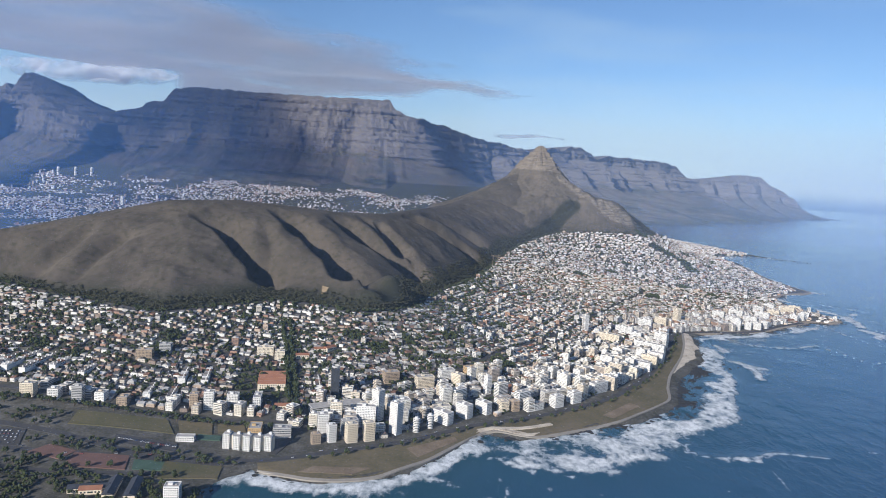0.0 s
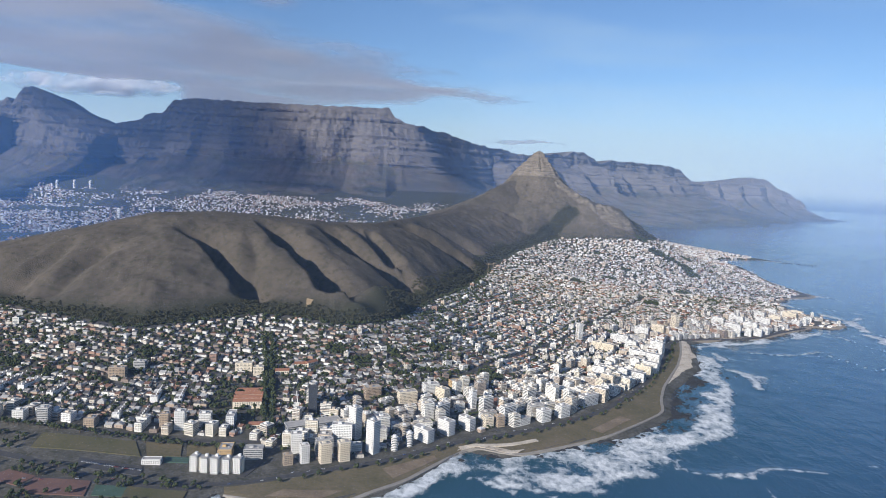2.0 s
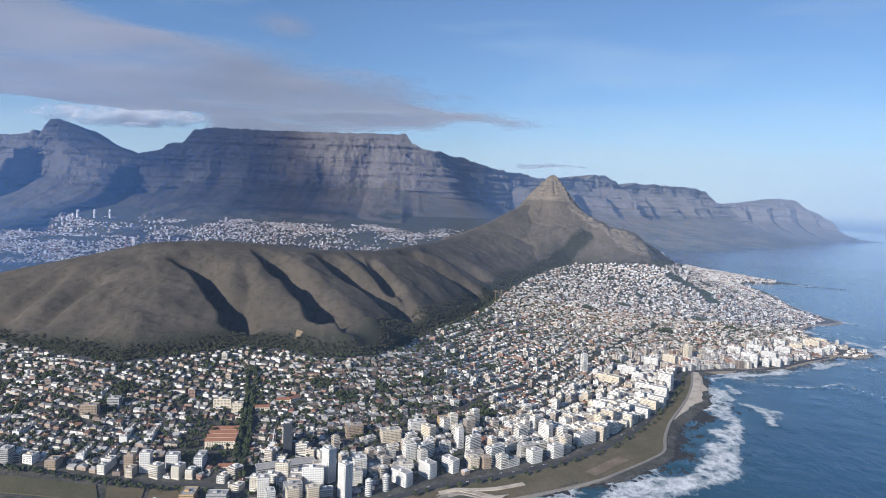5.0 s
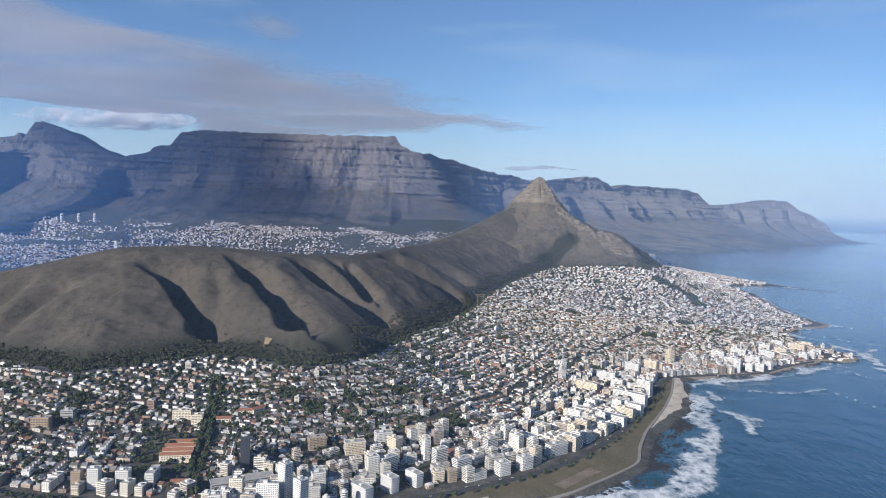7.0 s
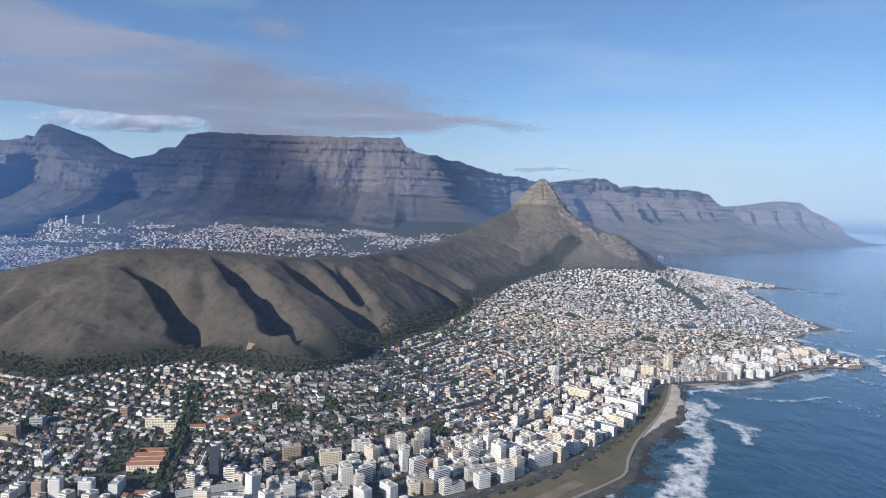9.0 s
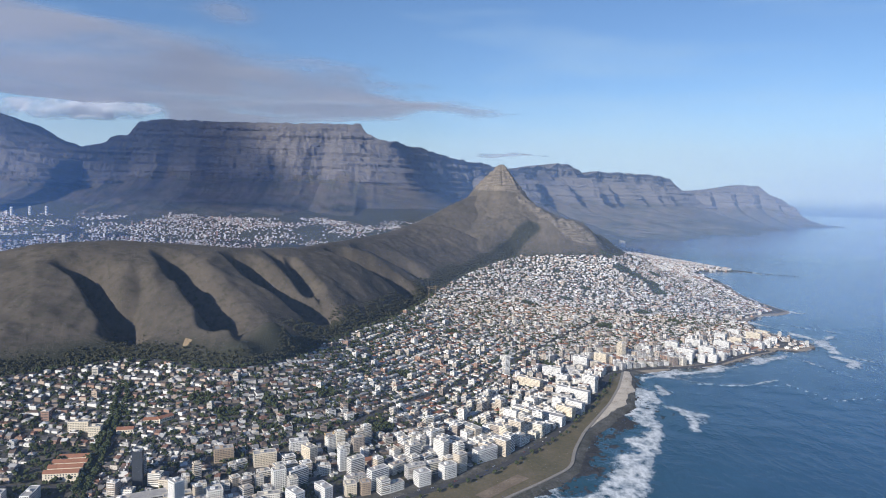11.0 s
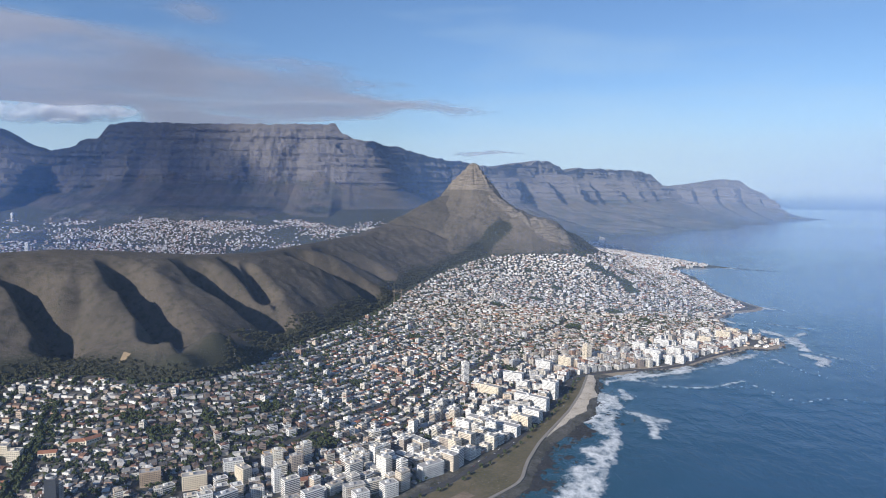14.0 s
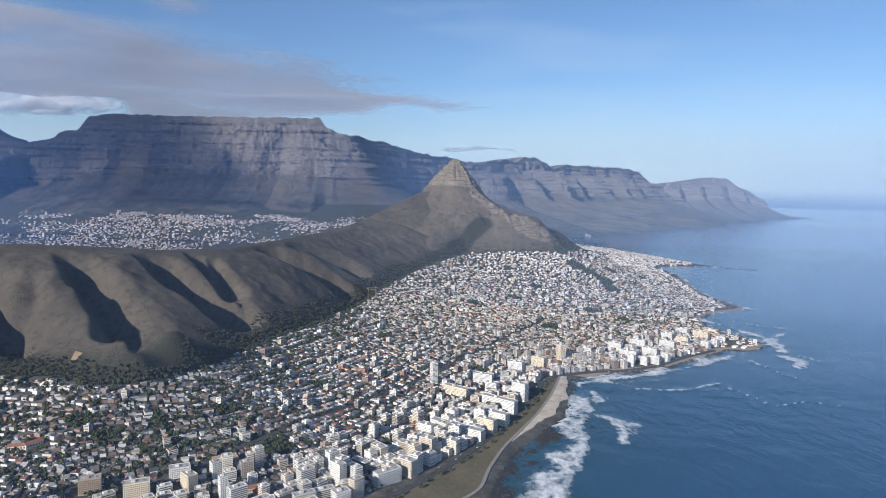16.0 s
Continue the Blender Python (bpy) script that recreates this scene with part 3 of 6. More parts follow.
# ---- the far range ----
def loft(name, line, profile, mat, label, ds=3.5, rough=1.0, spurs=(130, 20), folds=None):
    """A range along a crest line of (x, y, top, foot, reach): rock bands above, scree slopes below, a falling back."""
    p = np.array(line, float)
    s0 = np.r_[0, np.cumsum(np.hypot(*np.diff(p[:, :2], axis=0).T))]
    s = np.arange(0, s0[-1], ds)
    at = np.stack([np.interp(s, s0, p[:, k]) for k in range(5)], 1)
    wide = np.ones(13) / 13
    xy = np.stack([np.convolve(np.pad(at[:, k], 6, mode="edge"), wide, "valid") for k in range(2)], 1)
    t = np.gradient(xy, axis=0)
    t = np.stack([np.convolve(np.pad(t[:, k], 9, mode="edge"), np.ones(19) / 19, "valid") for k in range(2)], 1)
    t /= np.hypot(*t.T)[:, None]
    nrm = np.stack([t[:, 1], -t[:, 0]], 1)
    d0, f0 = np.array(profile, float).T
    dd = np.concatenate([np.linspace(a, b, k, endpoint=False) for a, b, k in zip(d0[:-1], d0[1:], np.clip(np.maximum(np.ceil(np.diff(d0) / 9), np.ceil(-np.diff(f0) * 75)), 2, 10).astype(int))] + [[d0[-1]]])
    ff = np.interp(dd, d0, f0)
    S, D = np.meshgrid(s, dd, indexing="ij")
    F = np.broadcast_to(ff, S.shape)
    top, foot, reach = (at[:, k][:, None] for k in (2, 3, 4))
    jag = (3.0 * fractal(S / 9, S * 0 + 2, 61, 3) + 5.0 * fractal(S / 34, S * 0 + 5, 63, 2) * (S > 1560 if name == "table_mountain" else 1)) * (F > 0.9)
    Z = foot + (top - foot) * F + rough * (jag * 0.6 + 2.0 * fractal(S / 30, D / 30, 71, 4) * (F < 0.97))
    rockface = (F > 0.40) & (F < 0.985) & (D > -3)
    Z = Z + rough * 2.1 * np.sin(2 * math.pi * (Z + 4 * fractal(S / 110, S * 0, 73, 2)) / 11.0) * rockface
    wall = smooth(D, -2, 6) * (1 - smooth(D, 70, 200) * 0.6)
    cut = rough * (10 * np.abs(fractal(S / 85, Z / 160, 81, 4)) + 2.3 * fractal(S / 14, Z / 30, 83, 3) + 1.6 * fractal(S / 7, Z / 9, 85, 2)) * wall
    ledge = rough * 4.2 * fractal(S / 220, Z / 6.5, 87, 2) * smooth(D, 0, 4) * (1 - smooth(D, 60, 90))
    D2 = np.where(D > 60, 60 + (D - 60) * reach / 430.0, D) - cut + ledge
    # spurs with steep ravines between them
    ph = S / spurs[0] + 0.55 * fractal(S / (2.2 * spurs[0]), S * 0 + 4, 77, 2)
    rid = (1 - 2 * np.abs(ph % 1 - 0.5)) ** 0.75 * (0.75 + 0.35 * fractal(np.floor(ph) * 3.7, S * 0, 79, 1))
    D2 = D2 + spurs[1] * rid * smooth(D, 0, 26) * (1 + D / 350)
    # single buttresses that stand out of the face, and the ravines beside them
    if folds:
        fx, push = np.array(sorted(folds), float).T
        D2 = D2 + np.interp(xy[:, 0], fx, push)[:, None] * smooth(D, 3, 30) * (1 + 0.0035 * np.clip(D, 0, 150))
    X = xy[:, 0][:, None] + nrm[:, 0][:, None] * D2
    Y = xy[:, 1][:, None] + nrm[:, 1][:, None] * D2
    ob = mesh_object(name, np.stack([X, Y, Z], -1).reshape(-1, 3), grid_faces(len(dd), len(s)), [mat])
    attach(ob, "rock", np.clip((F - 0.36) * 5, -0.6, 0.9) * (D > -20) + 0.3 * fractal(S / 20, D / 20, 91, 3) * (F > 0.15))
    attach(ob, "bush", 0.25 + 0.3 * fractal(S / 40, D / 30, 93, 3) + 0.35 * (F < 0.2))
    tagged(ob, label, "mountain", kind="structure")
    return ob


CLIFFS = [(-420, 0.55), (-150, 0.93), (-40, 0.985), (-4, 1.0), (0, 0.995), (3, 0.93), (7, 0.89), (9, 0.82), (19, 0.78), (21.5, 0.67), (31, 0.63), (34, 0.52), (46, 0.47), (49, 0.42), (66, 0.385), (120, 0.28), (200, 0.18), (300, 0.08), (430, -0.04)]
FOLDS = [(1700, 0), (1420, 10), (1330, 35), (1236, 50), (1214, -30), (1150, -16), (1107, 20), (1020, 52), (998, 40), (972, -30), (900, -30), (860, -14), (815, 3), (790, 7), (770, -3), (700, 5), (672, -4), (600, 4), (548, 6), (528, -2), (455, 8), (420, -6), (395, 8), (330, 18), (268, 30), (250, 12), (200, 0)]
loft("table_mountain", [(1700, -520, 215, 40, 420), (1450, -480, 238, 40, 420), (1308, -482, 233, 40, 420), (1278, -484, 231.5, 40, 420), (1238, -486, 238, 40, 420), (1224, -486, 246, 40, 420), (1212, -487, 232, 40, 420), (1197, -488, 256, 40, 420), (1182, -489, 271, 40, 420), (1158, -490, 273, 40, 420), (1150, -490, 269, 40, 420), (1121, -494, 259, 40, 420), (1091, -499, 240, 40, 420), (1070, -502, 229, 40, 420), (1043, -506, 220, 40, 420), (1019, -510, 210, 40, 420), (995, -514, 199.5, 40, 420), (977, -516, 197, 40, 420), (942, -522, 205, 40, 420), (912, -527, 213, 40, 420), (905, -529, 224, 40, 420),
                        (898, -536, 228, 40, 430), (868, -540, 230, 40, 430), (842, -545, 261, 40, 430), (788, -552, 269, 40, 430), (657, -570, 267, 40, 430), (511, -592, 269, 40, 430), (337, -618, 271, 40, 430), (322, -622, 250, 40, 300), (298, -628, 239, 40, 290), (262, -640, 232, 38, 240),
                        (258, -680, 236, 36, 240), (262, -720, 237, 34, 240), (216, -796, 232, 30, 240), (140, -915, 207, 20, 250), (84, -1010, 203, 14, 290), (40, -1070, 196, 10, 300)],
     CLIFFS, M_TABLE, "broad flat-topped mountain of banded grey sandstone cliffs", ds=3.0, spurs=(95, 7), folds=FOLDS)
loft("coastal_range", [(130, -960, 190, 0, 330), (80, -1012, 203, 0, 330), (-14, -1138, 189, 0, 330), (-92, -1242, 207, 0, 330), (-129, -1293, 200, 0, 330), (-160, -1335, 219, 0, 330), (-195, -1382, 221, 0, 330), (-229, -1427, 211, 0, 330), (-262, -1471, 190, 0, 330), (-330, -1562, 203, 0, 330), (-404, -1660, 207, 0, 330), (-490, -1775, 203, 0, 340),
                       (-569, -1881, 206, 0, 340), (-640, -1976, 201, 0, 340), (-679, -2029, 192, 0, 340), (-715, -2076, 168, 0, 320), (-750, -2124, 148, 0, 300), (-830, -2200, 110, 0, 260), (-880, -2250, 80, 0, 240)],
     CLIFFS, M_TABLE, "row of steep buttressed peaks falling to the sea", ds=4.0, rough=1.2, spurs=(165, 85))
loft("far_headland", [(-600, -2330, 130, 0, 300), (-850, -2400, 149, 0, 300), (-992, -2440, 166, 0, 300), (-1060, -2458, 180, 0, 300), (-1093, -2466, 187, 0, 300), (-1196, -2496, 180, 0, 260), (-1225, -2503, 165, 0, 230), (-1258, -2512, 143, 0, 210), (-1351, -2540, 105, 0, 170), (-1400, -2556, 50, 0, 130), (-1450, -2580, 12, 0, 100), (-1490, -2600, 2, 0, 60)],
     CLIFFS, M_TABLE, "distant rocky headland running out into the sea", ds=5.0, rough=1.1, spurs=(130, 60))

# ---- sea ----
SX = spaced([(-5200, 260), (-1560, 60), (-600, 12), (-420, 3.2), (170, 30), (600, 400), (2000, 1)])
SY = spaced([(-5200, 260), (-3400, 90), (-900, 14), (-300, 6), (240, 3.2), (860, 12), (1100, 60), (1800, 1)])
X, Y = np.meshgrid(SX, SY)
far = near_line(X, Y, COAST)[0]
land = inside(X, Y, LAND)
surf = 0.30 * np.exp(-((far / 3.5) ** 2)) + 0.35 * np.exp(-(far / 70)) * (Y > 300) + 0.42 * np.exp(-far / 8) * (Y < 330) * (X < -200)
# breakers: line, width, strength
REEF = [(-340, -250), (-392, -225), (-430, -208), (-484, -190)]
BREAKERS = [
    ([(31, 731), (21, 735), (9, 735), (-3, 733), (-13, 724), (-24, 713), (-34, 700), (-47, 686), (-63, 676), (-78, 667), (-92, 641), (-101, 614), (-109, 583), (-121, 517)], 10.0, 0.38),
    ([(-29, 713), (-45, 708), (-45, 692), (-66, 682), (-86, 668), (-98, 645), (-108, 618)], 11.0, 0.27),
    ([(-112, 566), (-117, 578), (-114, 592), (-105, 618)], 3.0, 0.60), ([(-97, 640), (-96, 661), (-82, 670)], 2.6, 0.50), ([(-134, 546), (-138, 561), (-136, 582)], 3.4, 0.75), ([(-140, 552), (-149, 557), (-143, 570)], 3.6, 0.5),
    ([(-20, 713), (-23, 718), (-34, 717), (-42, 709)], 2.6, 0.65), ([(-10, 744), (-14, 738), (-20, 743)], 3.0, 0.75), ([(-16, 734), (-30, 728), (-44, 722)], 3.4, 0.42), ([(-8, 728), (-2, 738), (-10, 746)], 3.4, 0.35),
    ([(-54, 702), (-60, 714), (-67, 718), (-74, 718)], 1.6, 0.62), ([(-74, 717), (-88, 713), (-99, 704), (-109, 703), (-122, 704)], 3.0, 0.66), ([(-75, 716), (-89, 717), (-90, 728), (-91, 743)], 1.6, 0.52), ([(-60, 705), (-78, 698), (-100, 690)], 1.4, 0.36), ([(-140, 693), (-160, 688)], 2.4, 0.45),
    ([(117, 785), (90, 785), (75, 781), (63, 774), (52, 761), (44, 747), (37, 734)], 4.2, 0.62), ([(36, 739), (28, 753), (23, 767), (20, 778)], 2.2, 0.45), ([(50, 768), (34, 772), (16, 790)], 2.2, 0.35), ([(28, 742), (14, 750), (6, 766)], 2.2, 0.40), ([(18, 742), (-4, 752), (-18, 770)], 1.8, 0.36), ([(60, 782), (40, 786), (22, 800)], 2.4, 0.36), ([(-50, 738), (-70, 752), (-84, 776)], 1.5, 0.34),
    ([(-126, 482), (-151, 468), (-179, 452), (-214, 428), (-252, 391)], 4.5, 0.50), ([(-126, 484), (-123, 520), (-129, 545)], 2.0, 0.46), ([(-131, 498), (-133, 515)], 3.2, 0.60), ([(-145, 475), (-160, 490), (-175, 491), (-195, 485), (-218, 468), (-222, 481), (-231, 498), (-238, 512), (-261, 500), (-282, 508)], 1.8, 0.56), ([(-163, 486), (-191, 489), (-213, 484), (-232, 509)], 1.8, 0.40),
    ([(-300, 250), (-318, 268), (-338, 282)], 5.0, 0.58), ([(-274, 250), (-292, 292), (-303, 330), (-300, 370)], 5.5, 0.60), ([(-302, 340), (-312, 320), (-330, 300)], 4.5, 0.45), ([(-292, 388), (-300, 405), (-290, 418)], 6.0, 0.62), ([(-262, 408), (-270, 440), (-280, 452)], 4.0, 0.52), ([(-296, 372), (-318, 402), (-322, 432)], 2.2, 0.42),
    (REEF, 8.0, 0.62), ([(-380, -300), (-430, -262), (-470, -232)], 4.0, 0.55), ([(-300, -580), (-345, -545), (-392, -560), (-420, -575)], 8.0, 0.62), ([(-330, -470), (-360, -440), (-378, -400)], 8.0, 0.55), ([(-325, -700), (-360, -690), (-392, -705)], 9.0, 0.55),
    ([(-342, 176), (-356, 186), (-372, 196)], 3.4, 0.6), ([(-340, 120), (-350, 150), (-390, 175), (-430, 190)], 2.4, 0.42),
]
for line, wide, k in BREAKERS:
    surf = surf + 1.25 * k * np.exp(-((near_line(X, Y, line)[0] / wide) ** 2) ** 0.8)
surf = surf - 0.30 * np.exp(-((far / 10) ** 2)) * smooth(Y, 545, 575) * (1 - smooth(Y, 672, 690)) * (X < -40)
surf = surf + 0.34 * fractal(X / 14, Y / 14, 101, 4) * np.exp(-far / 80) + 0.09 * np.sin(far / 3.6 + 3 * fractal(X / 30, Y / 30, 107, 3)) * np.exp(-far / 50)
Z = 0.25 * fractal(X / 16, Y / 9, 103, 3) * np.exp(-far / 300) + np.clip(surf - 0.45, 0, 0.5) * 1.6 * (1 - land)
sea = mesh_object("water", np.stack([X, Y, Z * 0.6], -1).reshape(-1, 3), grid_faces(len(SX), len(SY)), [M_SEA], smooth_faces=True)
attach(sea, "surf", np.clip(surf, 0, 0.85))
attach(sea, "shallow", np.clip(np.exp(-far / 75), 0, 1))
tagged(sea, "deep blue ocean with white breakers along the shore", "sea", kind="structure")


# ---- shore, roads and open ground ----
def along(line, step):
    p = np.array(line, float)[:, :2]
    s0 = np.r_[0, np.cumsum(np.hypot(*np.diff(p, axis=0).T))]
    s = np.arange(0, s0[-1] + 1e-6, step)
    return np.stack([np.interp(s, s0, p[:, 0]), np.interp(s, s0, p[:, 1])], 1), s


def rounded(xy, k):
    pad = np.pad(xy, ((k, k), (0, 0)), mode="edge")
    return np.stack([np.convolve(pad[:, i], np.ones(2 * k + 1) / (2 * k + 1), "valid") for i in (0, 1)], 1)


def inland(xy, k=12):
    t = rounded(np.gradient(xy, axis=0), k)
    t /= np.hypot(*t.T)[:, None] + 1e-9
    return np.stack([-t[:, 1], t[:, 0]], 1)


class Pile:
    """Gathers many small shapes into one mesh."""

    def __init__(self):
        self.v, self.f, self.m = [], [], []

    def add(self, verts, faces, mat=0):
        k = len(self.v)
        self.v += [tuple(v) for v in verts]
        self.f += [tuple(k + i for i in q) for q in faces]
        self.m += [mat] * len(faces) if isinstance(mat, int) else list(mat)

    def box(self, cx, cy, z0, z1, w, d, ang=0.0, mat=0, bottom=False):
        c, s = math.cos(ang), math.sin(ang)
        q = [(cx + c * a * w / 2 - s * b * d / 2, cy + s * a * w / 2 + c * b * d / 2) for a, b in ((-1, -1), (1, -1), (1, 1), (-1, 1))]
        self.add([(*p, z0) for p in q] + [(*p, z1) for p in q], BOX_F + ([(3, 2, 1, 0)] if bottom else []), mat)

    def make(self, name, mats, parent=None):
        return mesh_object(name, self.v, self.f, mats, self.m, parent)


BOX_F = [(0, 1, 5, 4), (1, 2, 6, 5), (2, 3, 7, 6), (3, 0, 4, 7), (4, 5, 6, 7)]


def ribbon(name, left, right, mat, lift, label, category, cols=4, kind="structure", pile=None, depth=0.5):
    """A strip laid over the ground between two lines of points of equal length, with a turned-down rim."""
    k = np.linspace(0, 1, cols)[None, :, None]
    P = left[:, None] * (1 - k) + right[:, None] * k
    Z = terrain(P[..., 0], P[..., 1]) + lift
    V = np.concatenate([P, Z[..., None]], -1)
    rim0, rim1 = V[:, :1] - [0, 0, depth], V[:, -1:] - [0, 0, depth]
    V = np.concatenate([rim0, V, rim1], 1).reshape(-1, 3)
    F = grid_faces(cols + 2, len(left))
    if pile is not None:
        pile.add(V, F)
        return None
    return tagged(mesh_object(name, V, F, [mat]), label, category, kind=kind)


WALL_LINE = [(117, 778), (111, 779), (91, 781), (72, 774.5), (53, 753), (37.5, 725), (30, 714), (21.5, 716.5), (11.5, 719), (-4, 709), (-33, 686.5), (-54, 661.5), (-66.5, 645), (-69.5, 624), (-76.5, 598), (-96, 547), (-106, 513), (-112, 486), (-115, 471)]
ROAD_LINE = [(330, 800), (240, 790), (180, 783), (143, 776), (120, 772), (109, 767), (90, 754), (69, 741), (54, 728), (37, 709.5), (16, 697.6), (-6.6, 679), (-32.6, 654), (-58, 612), (-78, 566), (-94.7, 515.5), (-106, 477), (-119, 468), (-141, 457.5), (-183, 439), (-213, 407.5), (-248, 375.5)]

road_pile = Pile()
xy, s_ = along(ROAD_LINE, 3.0)
beach_road = rounded(xy, 4)
nrm = inland(beach_road)
ribbon("", beach_road - nrm * 1.3, beach_road + nrm * 1.6, None, 0.16, "", "", 3, pile=road_pile)

i0 = int(np.argmin(np.hypot(*(beach_road - (117, 771)).T)))
i1 = int(np.argmin(np.hypot(*(beach_road - (-117, 468)).T)))
wall_xy, ws = along(WALL_LINE, 3.0)
wall_xy = rounded(wall_xy, 2)
near_idx = np.clip(np.interp(np.arange(len(wall_xy)), [0, len(wall_xy) - 1], [i0, i1]), 0, len(beach_road) - 1)
inner = np.stack([np.interp(near_idx, np.arange(len(beach_road)), (beach_road - nrm * 2.2)[:, k]) for k in (0, 1)], 1)
for i in range(len(wall_xy)):
    d = np.hypot(*(beach_road - wall_xy[i]).T)
    inner[i] = 0.5 * inner[i] + 0.5 * (beach_road - nrm * 2.2)[int(np.argmin(d))]
wn_ = inland(wall_xy, 4)
ribbon("lawn", wall_xy + wn_ * 1.15, inner, M_LAWN, 0.12, "strip of dry yellow-green seaside lawn", "lawn", 6)
ribbon("promenade", wall_xy + wn_ * 0.1, wall_xy + wn_ * 1.1, M_PAVE, 0.3, "pale paved walkway along the sea wall", "promenade", 3)
ribbon("sea_wall", wall_xy - wn_ * 0.5, wall_xy + wn_ * 0.05, M_PAVE, 0.42, "low pale concrete sea wall beside the promenade", "wall", 3, depth=1.6)

beach_a = np.array([(-80, 591), (-96.5, 547), (-106.5, 513), (-112.5, 486), (-115.5, 471)], float)
beach_b = np.array([(-80.6, 591), (-90, 572), (-105, 549), (-113.5, 522), (-119, 486), (-120, 473)], float)
bk = np.linspace(0, 1, 90)
ba, bb = (np.stack([np.interp(bk * 1.0, np.linspace(0, 1, len(q)), q[:, k]) for k in (0, 1)], 1) for q in (beach_a[[0, 0, 1, 2, 3, 4]] + [[0, 0], [-6.5, -17], [0, 0], [0, 0], [0, 0], [0, 0]], beach_b))
bb = bb - (bb - ba) * (0.25 * fractal(bk * 14, bk * 0 + 3.0, 231, 3) + 0.05)[:, None]
ribbon("beach", bb, ba, M_SAND, 0.35, "pale sand and shell beach below the promenade", "beach", 6)
cove = np.array([(36, 719), (30, 713), (22, 715), (14, 718), (4, 713)], float)
cove_n = np.array([(34, 715.5), (29, 710.5), (21, 712), (12.5, 714.5), (3, 710)], float)
ribbon("beach", along(cove, 2)[0][:16], along(cove_n, 2)[0][:16] if len(along(cove_n, 2)[0]) >= 16 else np.resize(along(cove_n, 2)[0], (16, 2)), M_SAND, 0.45, "small curved cove of pale sand below the lawn", "beach", 4)


# a sand-coloured strip stands in for the white surf line along the far coast
strand = along([(-283, -702), (-300, -800), (-330, -1007), (-491, -1509), (-720, -1815), (-1042, -2221), (-1430, -2556)], 20)[0]
stn_ = inland(strand, 2)
ribbon("beach", strand - stn_ * 11, strand + stn_ * 4, M_SAND, 2.0, "thin pale strip in place of the surf line below the far mountains", "beach", 3, depth=3.0)

shell = rounded(along([(36, 717.5), (33, 715), (29, 712), (22, 710.6), (15, 708.6), (9, 705), (3, 700.5), (0, 698.5)], 1.5)[0], 2)
sn_ = inland(shell, 3)
ribbon("beach_path", shell - sn_ * 1.5, shell + sn_ * 0.9, M_SAND, 0.5, "pale sandy path curving round the cove", "path", 4)


def patch(name, corners, mat, lift, label, category):
    a, b, c, d = (np.array(q, float) for q in corners)
    k = np.linspace(0, 1, 9)[:, None]
    return ribbon(name, a * (1 - k) + b * k, d * (1 - k) + c * k, mat, lift, label, category, 6)


patch("sports_field", [(200, 764), (158, 758), (166, 748), (203, 753)], M_FIELD, 0.3, "long mown sports field with worn brown patches", "field")
patch("bowling_green", [(156, 757), (144, 753), (148, 744), (162, 747)], M_LAWN, 0.32, "square dry bowling lawn inside a low fence", "lawn")
patch("bowling_green", [(142, 752), (131, 749), (135, 741), (146, 743.5)], M_LAWN, 0.32, "square bowling lawn beside the club house", "lawn")
patch("sports_court", [(147.5, 759.5), (138.5, 757.5), (140, 753.5), (149, 755)], M_COURT_G, 0.36, "dark green hard court behind the club house", "court")
patch("sports_court", [(200, 787), (186, 789), (184, 782), (196, 780)], M_COURT, 0.3, "faded red tennis courts with pale lines", "court")
patch("sports_court", [(182, 793), (160, 790), (164, 780), (184, 783)], M_COURT, 0.3, "worn red tennis courts in the park", "court")
patch("sports_court", [(158, 789), (146, 787), (149, 780), (161, 782)], M_COURT_G, 0.3, "pale green sports court in the park", "court")
patch("car_park", [(232, 790), (206, 784), (212, 772), (236, 775)], M_ROAD, 0.3, "asphalt car park with rows of parked cars", "car park")
patch("car_park", [(176, 772), (150, 772), (153, 765), (178, 766)], M_ROAD, 0.3, "asphalt car park beside the sports field", "car park")
patch("lawn", [(146, 793), (126, 788), (128, 779), (150, 780)], M_FIELD, 0.3, "green grass verge beside the coast road", "lawn")
patch("lawn", [(15, 683), (1.5, 671), (6, 664), (20, 676)], M_LAWN, 0.28, "dry lawn between the flats and the shore road", "lawn")
patch("bare_ground", [(64, 744.5), (45, 727), (43.5, 731), (58, 752)], M_EARTH, 0.22, "worn brown earth on the seaside lawn", "ground")
patch("bare_ground", [(100, 776), (80, 773), (74, 766), (96, 770)], M_EARTH, 0.22, "worn brown earth on the seaside lawn", "ground")
patch("bare_ground", [(-30, 683), (-47, 660), (-42, 657), (-25, 680)], M_EARTH, 0.22, "worn brown earth beside the promenade", "ground")
for line, w in (([(330, 772), (245, 768), (200, 771), (173, 776), (150, 781), (134, 778), (120, 773)], 1.6), ([(330, 752), (245, 740), (205, 747), (163, 743.5), (125, 734), (113, 733)], 1.3), ([(300, 812), (240, 802), (180, 797), (142, 789), (126, 779)], 1.3), ([(113, 733), (124, 700), (142, 655), (158, 612)], 1.1),
                ([(113, 733), (112, 752), (115, 768)], 1.2)):
    c = rounded(along(line, 3.0)[0], 3)
    nn = inland(c, 3)
    ribbon("", c - nn * w, c + nn * w, None, 0.2, "", "", 3, pile=road_pile)

